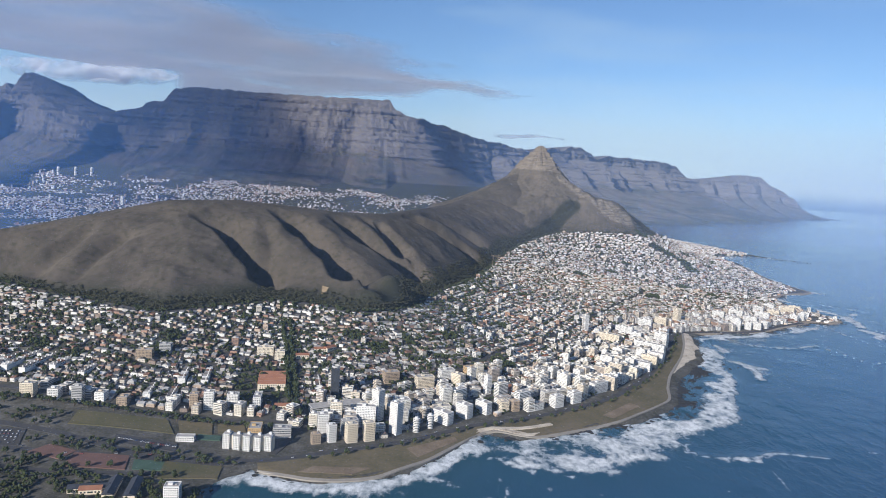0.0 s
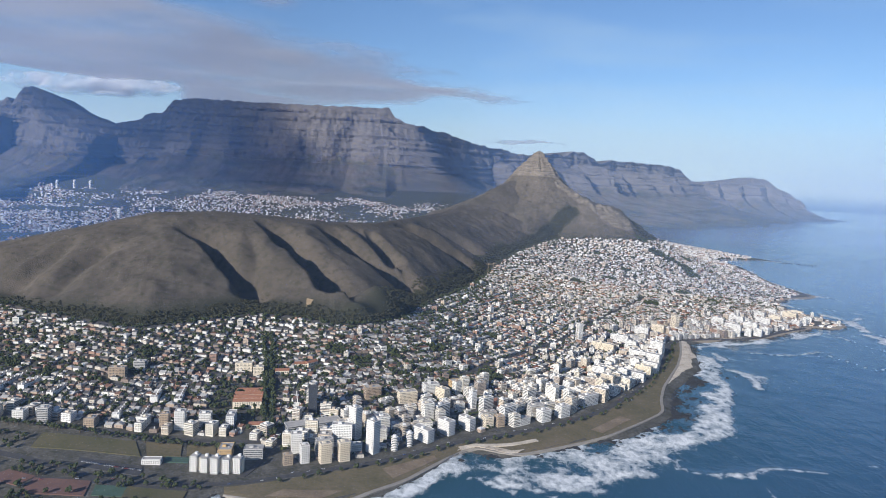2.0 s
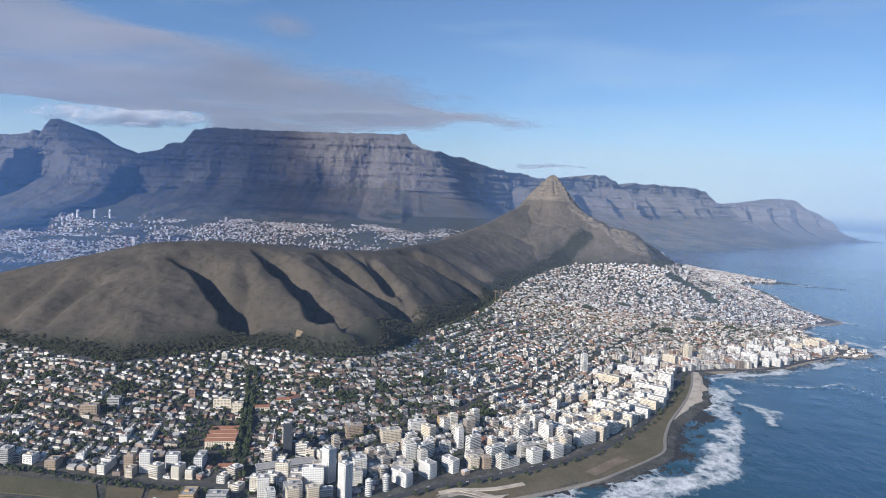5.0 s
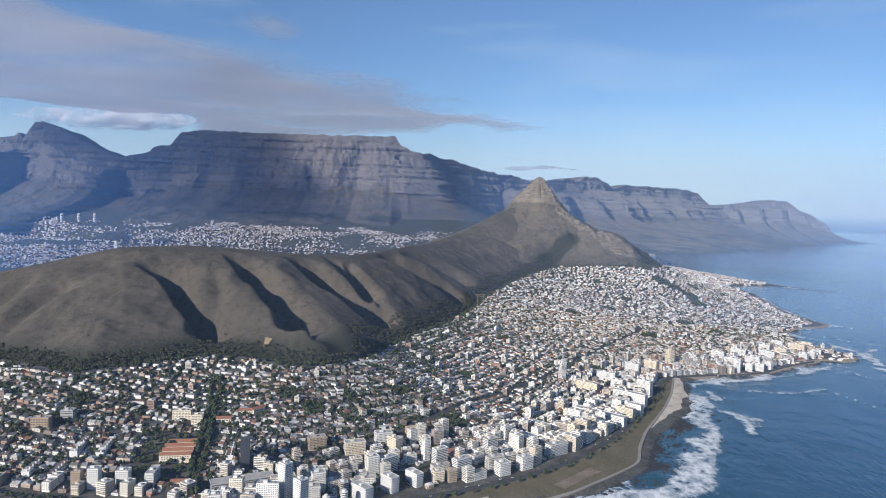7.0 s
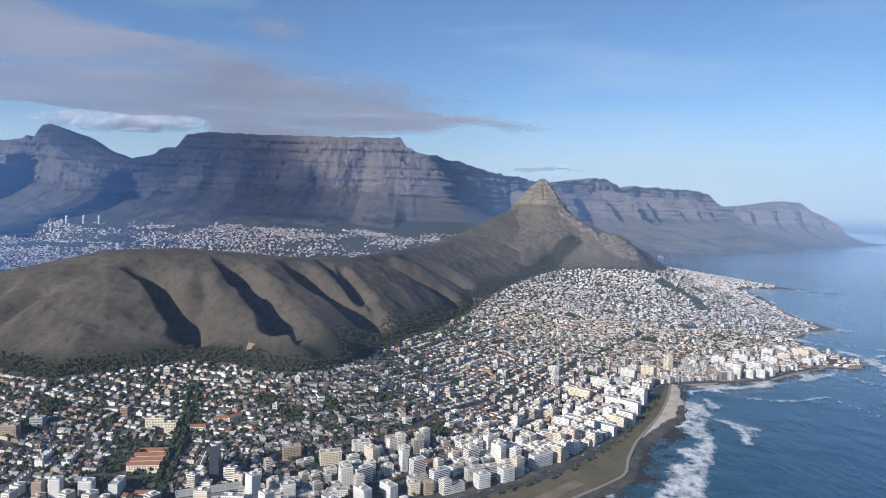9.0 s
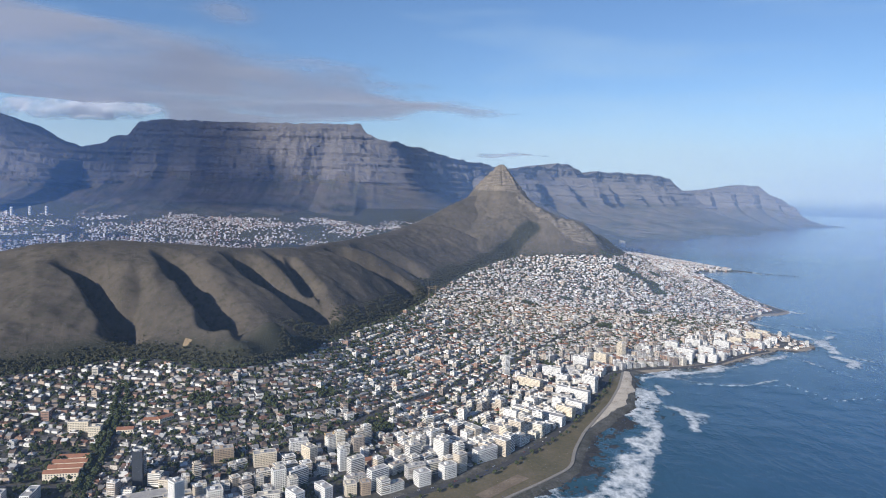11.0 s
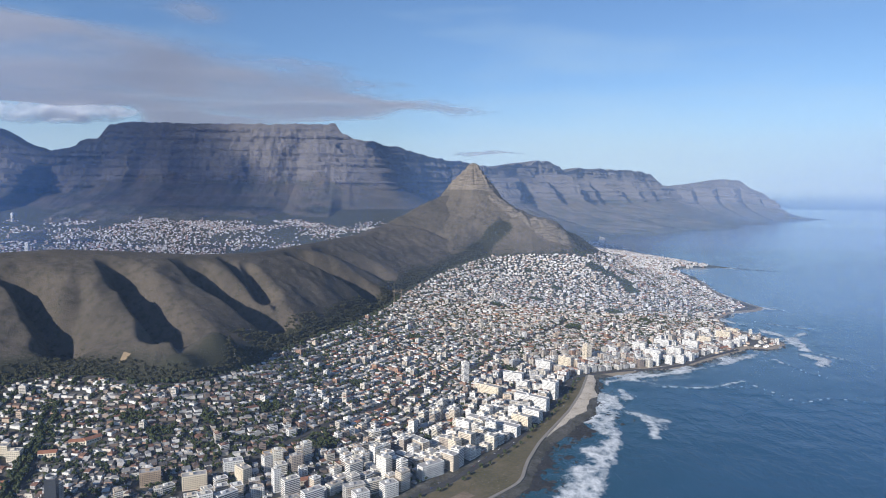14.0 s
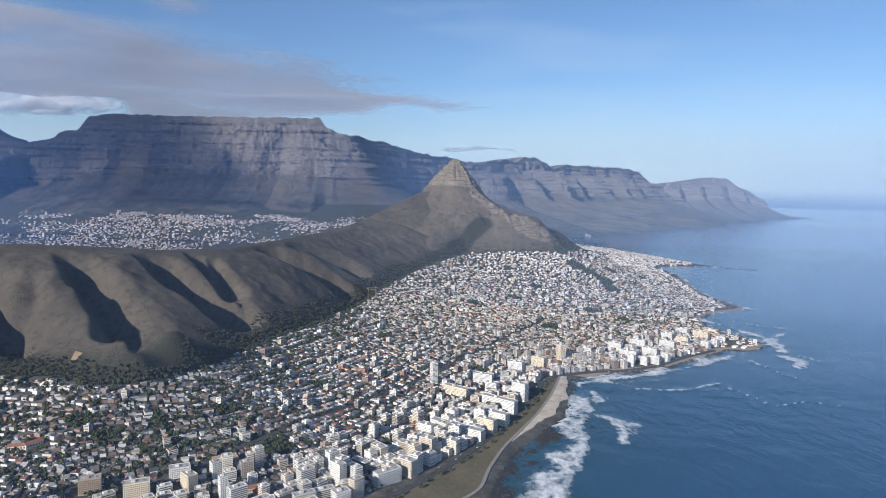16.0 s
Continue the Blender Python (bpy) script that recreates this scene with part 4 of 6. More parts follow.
# ---- the town plan: rows of plots that follow the shore ----
BASE = [(330, 756), (245, 738), (205, 744.5), (163, 741), (126, 731), (108, 742), (92, 749), (69, 736.5), (54, 723), (38, 705), (17, 693), (-5, 675), (-30, 650), (-55, 609), (-75, 564), (-91, 514), (-103, 474), (-118, 464), (-141, 453), (-182, 435), (-212, 404), (-244, 366), (-266, 345), (-265, 312), (-256, 280), (-260, 245), (-286, 205), (-322, 176),
        (-316, 89), (-324, -30), (-327, -95), (-322, -170), (-352, -228), (-340, -330)]
base_xy = rounded(along(BASE, 1.0)[0], 8)
base_n = inland(base_xy, 42)
rng = random.Random(11)
taken = {}


def free(x, y, r):
    ix, iy = int(x // 8), int(y // 8)
    for a in (ix - 1, ix, ix + 1):
        for b_ in (iy - 1, iy, iy + 1):
            for px, py, pr in taken.get((a, b_), ()):
                if (px - x) ** 2 + (py - y) ** 2 < (pr + r) ** 2:
                    return False
    return True


def take(x, y, r):
    taken.setdefault((int(x // 8), int(y // 8)), []).append((x, y, r))


OPEN = [[(150, 725), (118, 716), (130, 675), (160, 684)], [(36, 700), (20, 690), (28, 672), (46, 684)]]
plots = []
street_v = []


def plan_rows():
    v = 3.6
    row = 0
    while v < 240:
        pts = base_xy + base_n * v
        ang = np.arctan2(base_n[:, 1], base_n[:, 0]) + math.pi / 2
        land_ = inside(pts[:, 0], pts[:, 1], LAND)
        df, zf, _, sd = near_line(pts[:, 0], pts[:, 1], FOOT)
        dc = near_line(pts[:, 0], pts[:, 1], COAST)[0]
        vb = near_line(pts[:, 0], pts[:, 1], BASE)[0]
        ok = land_ & (sd < 0) & (df > 3.0) & (dc > 3.5) & (vb > min(v, 150) * 0.72)
        closed = inside(pts[:, 0], pts[:, 1], OPEN[0]) | inside(pts[:, 0], pts[:, 1], OPEN[1])
        i = 0
        while i < len(pts) - 1:
            if not ok[i] or (i % 34) < 2:
                i += 1
                continue
            x, y = pts[i]
            left_side = x > 112
            tall = (v < (16 if left_side else 52)) and dc[i] < 130 and y > 330 and rng.random() < (0.4 if left_side else 0.93 if v < 26 else 0.55)
            if tall:
                w, d = rng.choice([(3.6, 3.2), (4.2, 3.2), (3.0, 3.0), (5.2, 3.2), (4.4, 3.8)]) if v > 26 else (rng.choice([(3.6, 6.4), (3.4, 8.5), (4.2, 4.4), (3.6, 5.2), (4.2, 7.2)]) if y < 650 else rng.choice([(5.2, 3.6), (6.8, 3.4), (4.2, 4.2), (8.5, 3.4), (3.6, 3.6), (5.6, 4.4)])) if not left_side else rng.choice([(3.4, 5.2), (3.0, 4.6), (4.2, 4.4)])
            else:
                w, d = rng.uniform(2.0, 3.2), rng.uniform(2.4, 3.7)
                if rng.random() < (0.10 if x < 70 else 0.06) and v < 150:
                    w, d = rng.uniform(3.8, 6.5), rng.uniform(2.6, 3.4)
                if rng.random() < (0.10 if x > -90 else 0.22):
                    i += 3
                    continue
            r = 0.5 * min(w, d) + 0.22
            rr = max(w, d) * 0.5
            wob_ = 0 if tall else 1.3
            loose = 0.3 if x > -90 and y > 340 else 1.3
            jx, jy = rng.uniform(-loose, loose) + wob_ * noise.noise((x / 30, y / 30, 7)), rng.uniform(-loose, loose) + wob_ * noise.noise((x / 30, y / 30, 19))
            if free(x + jx, y + jy, max(r, rr * 0.72)) and not closed[i]:
                take(x + jx, y + jy, max(r, rr * 0.72))
                plots.append((x + jx, y + jy, w, d, ang[i] + rng.gauss(0, 0.12 if tall else 0.05) + (0 if tall else 0.12 * noise.noise((x / 60, y / 60, 2))), tall, v, dc[i], i))
                step = w + rng.choice([0.3, 0.5, 0.9, 1.6] if not tall else [0.4, 0.8, 1.6, 3.0])
            else:
                step = 1.2
            shrink = np.hypot(*(pts[min(i + 4, len(pts) - 1)] - pts[i])) / 4 + 1e-3
            i += max(1, int(round(step / max(shrink, 0.25))))
        row += 1
        if row % 2 == 0:
            street_v.append(v + 3.7)
            v += 7.4
        else:
            v += 4.0 if v > 50 else 5.2


# landmark towers are set first, so that the rows leave room for them
LANDMARKS = [  # kind, x, y, turn in degrees
    ("dark", 106, 702, 20), ("white_slab", 81.5, 718.5, -33), ("white_slab", 71, 730, -33), ("fingers", 125.3, 761.0, 187), ("pale", -119, 432, -60), ("pale_dark", -34, 508, -60), ("round", 62.5, 725.4, 0), ("round", 57, 719.4, 0),
    ("white_block", 155.5, 731.3, 14), ("white_low", 147, 725.3, 14), ("white_long", 137, 721, 14), ("cream_slab", 49, 664, -38), ("white_low", -178, 432, -30), ("crescent", -187, 428, -35), ("white_block", -168, 437, -30), ("white_low", -196, 420, -45), ("white_low", 133.5, 806, 14), ("white_slab", 632, 14, 10), ("crescent", -238, 375, -45), ("white_low", -248, 366, -45)]
for _, lx, ly, _ in LANDMARKS:
    take(lx, ly, 4.2)
# single buildings near the shore: x, y, turn, width, depth, storeys, finish, balconies, label
SITES = [(87.5, 744.0, 33, 4.6, 3.6, 10, "cream", 1, "ivory block of flats with stacked balconies by the lawn"), (80.8, 740.4, 33, 4.4, 3.6, 10, "cream", 1, "ivory block of flats with stacked balconies by the lawn"), (101.5, 738, 20, 4.4, 4.6, 10, "white", 1, "tall white block of flats at the bend of the shore road"),
         (95.5, 746, 33, 3.4, 3.6, 9, "white", 1, "narrow white block of flats beside the lawn"), (101.2, 749.2, 30, 3.6, 3.0, 5, "brown", 0, "small brown block of flats on the shore road"), (90, 737, 33, 7.0, 3.2, 8, "grey", 0, "grey rear wing of flats behind the shore road"),
         (102, 713.5, 35, 25, 6.0, 2, "grey", 0, "long low shopping building with a pale flat roof"), (87, 707.5, 35, 10, 3.6, 3, "cream", 0, "low parking building behind the towers"), (83.5, 674.5, 30, 8, 4.4, 7, "brown", 1, "tan brick block of flats on the main road"), (66, 672.5, 30, 9.5, 4.4, 7, "cream", 1, "wide cream block of flats on the main road"),
         (56, 657.5, 30, 8, 4.8, 6, "white", 0, "wide white block of flats on the main road"), (42, 645, 35, 10, 6, 4, "ochre", 0, "ochre commercial building with a flat roof"), (52, 711.2, 55, 4.2, 9, 7, "white", 1, "long white block of flats set end-on to the sea"), (42.8, 701, 52, 4.2, 7, 8, "white", 1, "white block of flats set end-on to the sea"),
         (34, 693, 50, 3.8, 7.5, 7, "white", 0, "white block of flats with a bare end wall"), (24.6, 688, 30, 4.4, 4.6, 6, "cream", 1, "cream block of flats beside the lawn"), (19, 686, 30, 3.8, 4.2, 6, "brown", 1, "tan block of flats beside the lawn"), (-2.5, 673.5, 40, 6.0, 4.6, 7, "white", 1, "stepped white block of flats facing the sea"),
         (-12.2, 664.5, 42, 6.5, 4.6, 7, "white", 1, "stepped white block of flats facing the sea"), (128, 746.5, 14, 5.4, 7.5, 4, "ochre", 0, "building with a brown roof behind the white wings"), (116.4, 746.3, 14, 7.5, 4.6, 5, "grey", 0, "grey office building with dark glass bands"), (231, 745.6, 10, 5.6, 4.2, 7, "cream", 1, "cream block of flats on the park road"),
         (208.4, 744.8, 10, 4.4, 3.8, 8, "grey", 1, "grey block of flats with banded balconies"), (219.4, 744.8, 10, 4.6, 4.4, 5, "white", 1, "white block of flats on the park road"), (203.8, 700, 14, 7.5, 4.0, 6, "brown", 1, "wide tan block of flats among the houses"), (198.4, 689.6, 14, 5.5, 4.2, 5, "grey", 0, "grey block of flats among the houses"),
         (153, 669.6, 16, 8.5, 3.8, 5, "cream", 0, "long cream school building among the houses"), (144.6, 670.6, 16, 5.2, 4.2, 5, "cream", 0, "cream school building among the houses"), (161.8, 732.6, 14, 3.6, 4.0, 8, "brown", 1, "tall brown block of flats on the park road"), (190, 741, 12, 4.2, 5.4, 4, "brown", 1, "brick block of flats on the park road"),
         (-27, 644, 45, 12, 4.2, 7, "white", 1, "long white block of flats facing the sea"), (-36, 623, 52, 4.4, 4.4, 11, "cream", 1, "tall cream block of flats near the beach road"),
         (-74.4, 545.2, -32, 21, 4.2, 9, "white", 1, "very long white slab of flats set end-on to the beach"), (-71.5, 565.4, -32, 16, 4.2, 8, "white", 1, "long white slab of flats set end-on to the beach"), (-67.8, 578.6, -32, 10, 4.2, 9, "cream", 1, "cream slab of flats near the beach road"), (-53, 584, -29, 30, 4.6, 6, "white", 1, "very long low white block of flats behind the beach front"),
         (-86.4, 524.5, -35, 9, 4.4, 13, "white", 1, "tall white block of flats above the beach road"), (-64.5, 498, -19, 12.6, 4.2, 8, "white", 0, "plain white slab of flats behind the beach front"), (-70, 517.6, -27, 7.6, 4.0, 9, "white", 1, "white block of flats with stacked balconies"), (-49.3, 527.3, -32, 16.5, 4.4, 7, "cream", 1, "wide cream block of flats with a banded front"),
         (-102.3, 450.4, -36, 10, 4.4, 9, "cream", 1, "cream block of flats at the end of the beach"), (-85.9, 468.5, -25, 10, 4.4, 10, "white", 1, "tall white block of flats at the end of the beach"),
         (-170, 417, -30, 12, 5, 8, "white", 1, "large white block of flats on the rocky shore"), (-187, 410, -32, 11, 5, 9, "white", 1, "large white block of flats at the point"), (-164, 396, -30, 10, 4.6, 8, "white", 1, "white block of flats behind the point"), (-206, 384, -35, 12, 4.4, 9, "white", 1, "white slab of flats above the red pavilion"),
         (-222, 368, -38, 10, 4.4, 9, "cream", 1, "cream slab of flats above the red pavilion"), (-244, 344, -40, 12, 4.4, 9, "cream", 1, "cream slab of flats near the tip of the point"), (-256, 330, -40, 10, 4.4, 8, "cream", 1, "cream slab of flats at the tip of the point"), (-214, 352, -36, 9, 4.2, 8, "white", 1, "white block of flats inland of the point"), (-140, 408, -28, 9, 4.2, 6, "white", 0, "low white block of flats near the bay"), (-185, 378, -30, 12, 4.4, 7, "white", 1, "white slab of flats inland of the point"), (-232, 330, -36, 9, 4.2, 7, "white", 0, "plain white block of flats inland of the point")]
TERRACES = [(255.6, 714, 91.5, 12), (246.8, 714.4, 93, 12), (236, 712, 92, 9), (180, 705, 108, 8), (170, 702, 108, 8), (221, 718, 96, 6), (186, 726, 106, 6), (176, 724, 106, 6), (118, 690, 110, 6), (262, 716, 91, 11)]
for lx, ly, turn, w, d, *_ in SITES:
    for k in np.linspace(-0.5, 0.5, max(2, int(w / 4))):
        take(lx + k * w * math.cos(radians(turn)), ly + k * w * math.sin(radians(turn)), 0.5 * d + 0.4)
for lx, ly, turn, n_ in TERRACES:
    for k in range(n_):
        take(lx + (k - n_ / 2 + 0.5) * 2.7 * math.cos(radians(turn)), ly + (k - n_ / 2 + 0.5) * 2.7 * math.sin(radians(turn)), 1.9)
for lx, ly in ((23, 662), (134, 665), (122.5, 652), (125.3, 720), (7, 674)):
    take(lx, ly, 4.0)
MAIN = rounded(along([(113, 735), (92, 712), (62, 668), (42, 632), (20, 592), (-2, 552), (-22, 512), (-50, 442), (-88, 362), (-120, 300)], 2.0)[0], 5)
for q in MAIN:
    take(q[0], q[1], 1.2)
mn_ = inland(MAIN, 4)
ribbon("", MAIN - mn_ * 1.2, MAIN + mn_ * 1.2, None, 0.2, "", "", 3, pile=road_pile)
GROVES = [(97, 640, 7), (83, 622, 5), (27, 624, 8), (-62, 470, 7), (40, 694, 6), (-20, 610, 5), (60, 600, 5), (-120, 330, 8), (-165, 260, 9), (-200, 150, 9), (-90, 240, 7), (200, 690, 6), (260, 700, 6), (-167, 108, 13), (-183, 118, 12), (-198, 130, 13), (-201, 160, 10), (-150, 84, 9), (-114, 195, 6), (-85, 154, 5), (-300, 11, 8), (-192, 284, 6), (-50, 280, 6), (11, 417, 5), (28, 541, 6), (-215, 60, 10), (-240, 100, 8), (-260, 20, 9), (114, 633, 6), (204, 674, 5), (245, 675, 5), (237, 708, 5)]
for gx, gy_, gr in GROVES:
    take(gx, gy_, gr * 0.8)
    taken.setdefault((int(gx // 8), int(gy_ // 8)), [])
plan_rows()
cand = np.array([(rng.uniform(-300, 430), rng.uniform(-120, 760)) for _ in range(26000)])
cf, cc, cb = near_line(cand[:, 0], cand[:, 1], FOOT), near_line(cand[:, 0], cand[:, 1], COAST)[0], near_line(cand[:, 0], cand[:, 1], BASE)
cin = inside(cand[:, 0], cand[:, 1], LAND) & (cf[3] < 0) & (cf[0] > 2.5) & (((cc > 6) & (cb[3] > 0) & (cb[0] > 4)) | ((cand[:, 1] < 400) & (cc > 3.2)))
cin &= ~(inside(cand[:, 0], cand[:, 1], OPEN[0]) | inside(cand[:, 0], cand[:, 1], OPEN[1]))
for k in np.flatnonzero(cin):
    x, y = cand[k]
    if free(x, y, 1.75):
        take(x, y, 1.6)
        j = int(np.argmin(np.abs(base_xy - (x, y)).sum(1)))
        plots.append((x, y, rng.uniform(2.2, 3.2), rng.uniform(2.2, 3.2), math.atan2(base_n[j][1], base_n[j][0]) + 1.57 + rng.gauss(0, 0.15), False, cb[0][k], cc[k], j))

# sheds, garages and back houses fill the gaps
cand = np.array([(rng.uniform(-300, 430), rng.uniform(-120, 760)) for _ in range(60000)])
cf, cc, cb = near_line(cand[:, 0], cand[:, 1], FOOT), near_line(cand[:, 0], cand[:, 1], COAST)[0], near_line(cand[:, 0], cand[:, 1], BASE)
cin = inside(cand[:, 0], cand[:, 1], LAND) & (cf[3] < 0) & (cf[0] > 2.5) & (cc > 6) & (cb[3] > 0) & (cb[0] > 4)
cin &= ~(inside(cand[:, 0], cand[:, 1], OPEN[0]) | inside(cand[:, 0], cand[:, 1], OPEN[1]))
small = []
for k in np.flatnonzero(cin):
    x, y = cand[k]
    if len(small) < 6500 and free(x, y, 1.0):
        take(x, y, 0.85)
        j = int(np.argmin(np.abs(base_xy - (x, y)).sum(1)))
        small.append((x, y, rng.uniform(1.2, 1.9), rng.uniform(1.4, 2.3), math.atan2(base_n[j][1], base_n[j][0]) + 1.57 + rng.gauss(0, 0.1)))

for v in street_v:
    pts = base_xy + base_n * v
    df, _, _, sd = near_line(pts[:, 0], pts[:, 1], FOOT)
    dc = near_line(pts[:, 0], pts[:, 1], COAST)[0]
    vb = near_line(pts[:, 0], pts[:, 1], BASE)[0]
    ok = inside(pts[:, 0], pts[:, 1], LAND) & (sd < 0) & (df > 2) & (dc > 6) & (vb > min(v, 150) * 0.8)
    run = []
    for i in range(0, len(pts), 3):
        if ok[i]:
            run.append(i)
        if (not ok[i] or i + 3 >= len(pts)) and run:
            if len(run) > 4:
                c, nn = pts[run], base_n[run]
                ribbon("", c - nn * 0.8, c + nn * 0.8, None, 0.14, "", "", 2, pile=road_pile)
            run = []
for i in range(0, len(base_xy) - 1, 34):
    vs = np.arange(0.5, 170, 4.0)
    c = base_xy[i] + base_n[i] * vs[:, None]
    df, _, _, sd = near_line(c[:, 0], c[:, 1], FOOT)
    vb = near_line(c[:, 0], c[:, 1], BASE)[0]
    ok = (sd < 0) & (df > 2) & (vb > np.minimum(vs, 150) * 0.8)
    k = int(np.argmin(ok)) if not ok.all() else len(ok)
    if k > 3:
        t = np.array([-base_n[i][1], base_n[i][0]])
        ribbon("", c[:k] - t * 0.7, c[:k] + t * 0.7, None, 0.15, "", "", 2, pile=road_pile)
roads = road_pile.make("road", [M_ROAD])
tagged(roads, "grey asphalt streets between the houses and along the shore", "road", kind="structure")


# ---- buildings ----
PARTS = {}


def part(name, pile, mats, parent, label=""):
    ob = tagged(pile.make(name, mats, parent), label)
    PARTS.setdefault(parent.name, []).append(ob)
    return ob


def repeat(ob, m):
    """A further thing of the same kind at the pose m; the copies share their meshes."""
    def twin(o, holder):
        c = o.copy()
        scene.collection.objects.link(c)
        c.parent = holder
        for child in PARTS.get(o.name, ()):
            twin(child, c)
        return c

    made_ = twin(ob, None)
    made_.matrix_basis = m
    return made_


def empty(name):
    return new(name)


STOREY = 0.76


def window_rows(parent, w, d, z0, storeys, wide=0.34, gap=0.3, proud=0.02, band=False):
    """One ring of panes for each storey."""
    p = Pile()
    for k in range(storeys):
        zb, zt = z0 + k * STOREY + 0.24, z0 + k * STOREY + 0.60
        for face, (ln, off) in enumerate(((w, d / 2), (d, w / 2), (w, d / 2), (d, w / 2))):
            a = face * math.pi / 2
            nwin = max(1, int((ln - 0.3) / (wide + gap)))
            for j in range(nwin):
                u = (j - (nwin - 1) / 2) * (ln - 0.3) / nwin
                c, s = math.cos(a), math.sin(a)
                lx, ly = u, -(off + proud * 0.5)
                ww = (ln - 0.3) / nwin - (0.05 if band else gap)
                p.box(c * lx - s * ly, s * lx + c * ly, zb, zt, ww, proud + 0.03, a, bottom=True)
    tagged(part("window_set", p, [M_GLASS], parent), kind="stuff")


def block(w, d, storeys, wall_mat, balconies=False, hut=True, band=False, name="apartment_block"):
    """A flat-roofed block of flats with its panes, parapet, lift house and balconies."""
    root = empty(name)
    h = storeys * STOREY + 0.35
    p = Pile()
    p.box(0, 0, -2.0, h, w, d, bottom=True)
    wall = part("wall", p, [wall_mat], root)
    p = Pile()
    for a, (ln, off) in enumerate(((w, d / 2), (d, w / 2), (w, d / 2), (d, w / 2))):
        ang = a * math.pi / 2
        off -= 0.09
        p.box(math.sin(ang) * off, -math.cos(ang) * off, h, h + 0.22, ln, 0.18, ang, bottom=True)
    part("parapet", p, [wall_mat], root)
    p = Pile()
    p.box(0, 0, h, h + 0.05, w - 0.37, d - 0.37)
    part("roof", p, [M_FLATROOF], root, "grey flat roof")
    if hut:
        p = Pile()
        p.box(w * 0.12, 0, h + 0.05, h + 0.75, min(1.5, w * 0.35), min(1.3, d * 0.4))
        part("roof_hut", p, [wall_mat], root)
        p = Pile()
        p.box(-w * 0.25, d * 0.1, h + 0.05, h + 0.4, 0.6, 0.6)
        part("water_tank", p, [M_FLATROOF], root)
    window_rows(root, w, d, 0.25, storeys, band=band)
    if balconies:
        for k in range(1, storeys):
            p = Pile()
            z = 0.25 + k * STOREY
            for sgn in (-1, 1):
                p = Pile()
                p.box(0, sgn * (d / 2 + 0.2), z - 0.05, z + 0.03, w * 0.86, 0.4, bottom=True)
                p.box(0, sgn * (d / 2 + 0.38), z + 0.03, z + 0.2, w * 0.86, 0.05, bottom=True)
                part("balcony", p, [wall_mat], root)
    return root


def gable(p, w, d, z0, z1, over=0.12, mat=0):
    """A pitched roof with its ridge along x."""
    a, b = w / 2 + over, d / 2 + over
    p.add([(-a, -b, z0), (a, -b, z0), (a, b, z0), (-a, b, z0), (-a, 0, z1), (a, 0, z1)], [(0, 1, 5, 4), (2, 3, 4, 5), (1, 2, 5), (3, 0, 4), (3, 2, 1, 0)], mat)


def hip(p, w, d, z0, z1, over=0.12, mat=0):
    a, b = w / 2 + over, d / 2 + over
    k = max(0.1, (a - b) if a > b else 0.15)
    p.add([(-a, -b, z0), (a, -b, z0), (a, b, z0), (-a, b, z0), (-k, 0, z1), (k, 0, z1)], [(0, 1, 5, 4), (2, 3, 4, 5), (1, 2, 5), (3, 0, 4), (3, 2, 1, 0)], mat)


def house(w, d, h, roof):
    root = empty("house")
    p = Pile()
    p.box(0, 0, -1.5, h, w, d)
    if roof != "flat":
        p.box(w * 0.22, -d * 0.5 - 0.25, -1.5, h * 0.55, w * 0.4, 0.6)
    part("wall", p, [M_WALL], root)
    p = Pile()
    if roof == "flat":
        p.box(0, 0, h, h + 0.1, w - 0.3, d - 0.3)
        p.box(0.3, 0.4, h + 0.1, h + 0.6, w * 0.4, d * 0.35)
    elif roof == "hip":
        hip(p, w, d, h, h + 0.75)
    else:
        gable(p, w, d, h, h + 0.8)
    part("roof", p, [M_ROOF], root)
    p = Pile()
    p.box(w * 0.28, d * 0.12, h + 0.1, h + 1.0, 0.28, 0.28)
    part("chimney", p, [M_WALL], root)
    p = Pile()
    for k in range(max(1, int(h / STOREY))):
        for sg in (-1, 1):
            for u in (-0.3, 0, 0.3):
                p.box(u * w, sg * (d / 2 + 0.01), k * STOREY + 0.25, k * STOREY + 0.58, 0.34, 0.05, bottom=True)
            for u in (-0.25, 0.2):
                p.box(sg * (w / 2 + 0.01), u * d, k * STOREY + 0.25, k * STOREY + 0.58, 0.05, 0.36, bottom=True)
    tagged(part("window_set", p, [M_GLASS], root), kind="stuff")
    return root


TX, TY = np.arange(-420, 460, 2.0), np.arange(-120, 900, 2.0)
TZ = terrain(*np.meshgrid(TX, TY))


def ground_at(x, y):
    """Height of the ground, read from a fine grid."""
    if x > 458:
        return float(lowland(np.array([x]), np.array([y]))[0])
    u, v = min(max((x + 420) / 2, 0), len(TX) - 1.001), min(max((y + 120) / 2, 0), len(TY) - 1.001)
    i, j = int(u), int(v)
    u, v = u - i, v - j
    return float((TZ[j, i] * (1 - u) + TZ[j, i + 1] * u) * (1 - v) + (TZ[j + 1, i] * (1 - u) + TZ[j + 1, i + 1] * u) * v)


def place(root, x, y, ang, z=None, lift=0.0):
    root.matrix_basis = Matrix.Translation((x, y, (ground_at(x, y) if z is None else z) + lift)) @ Matrix.Rotation(ang, 4, "Z")
    return root


def at_pose(x, y, ang):
    return Matrix.Translation((x, y, ground_at(x, y))) @ Matrix.Rotation(ang, 4, "Z")


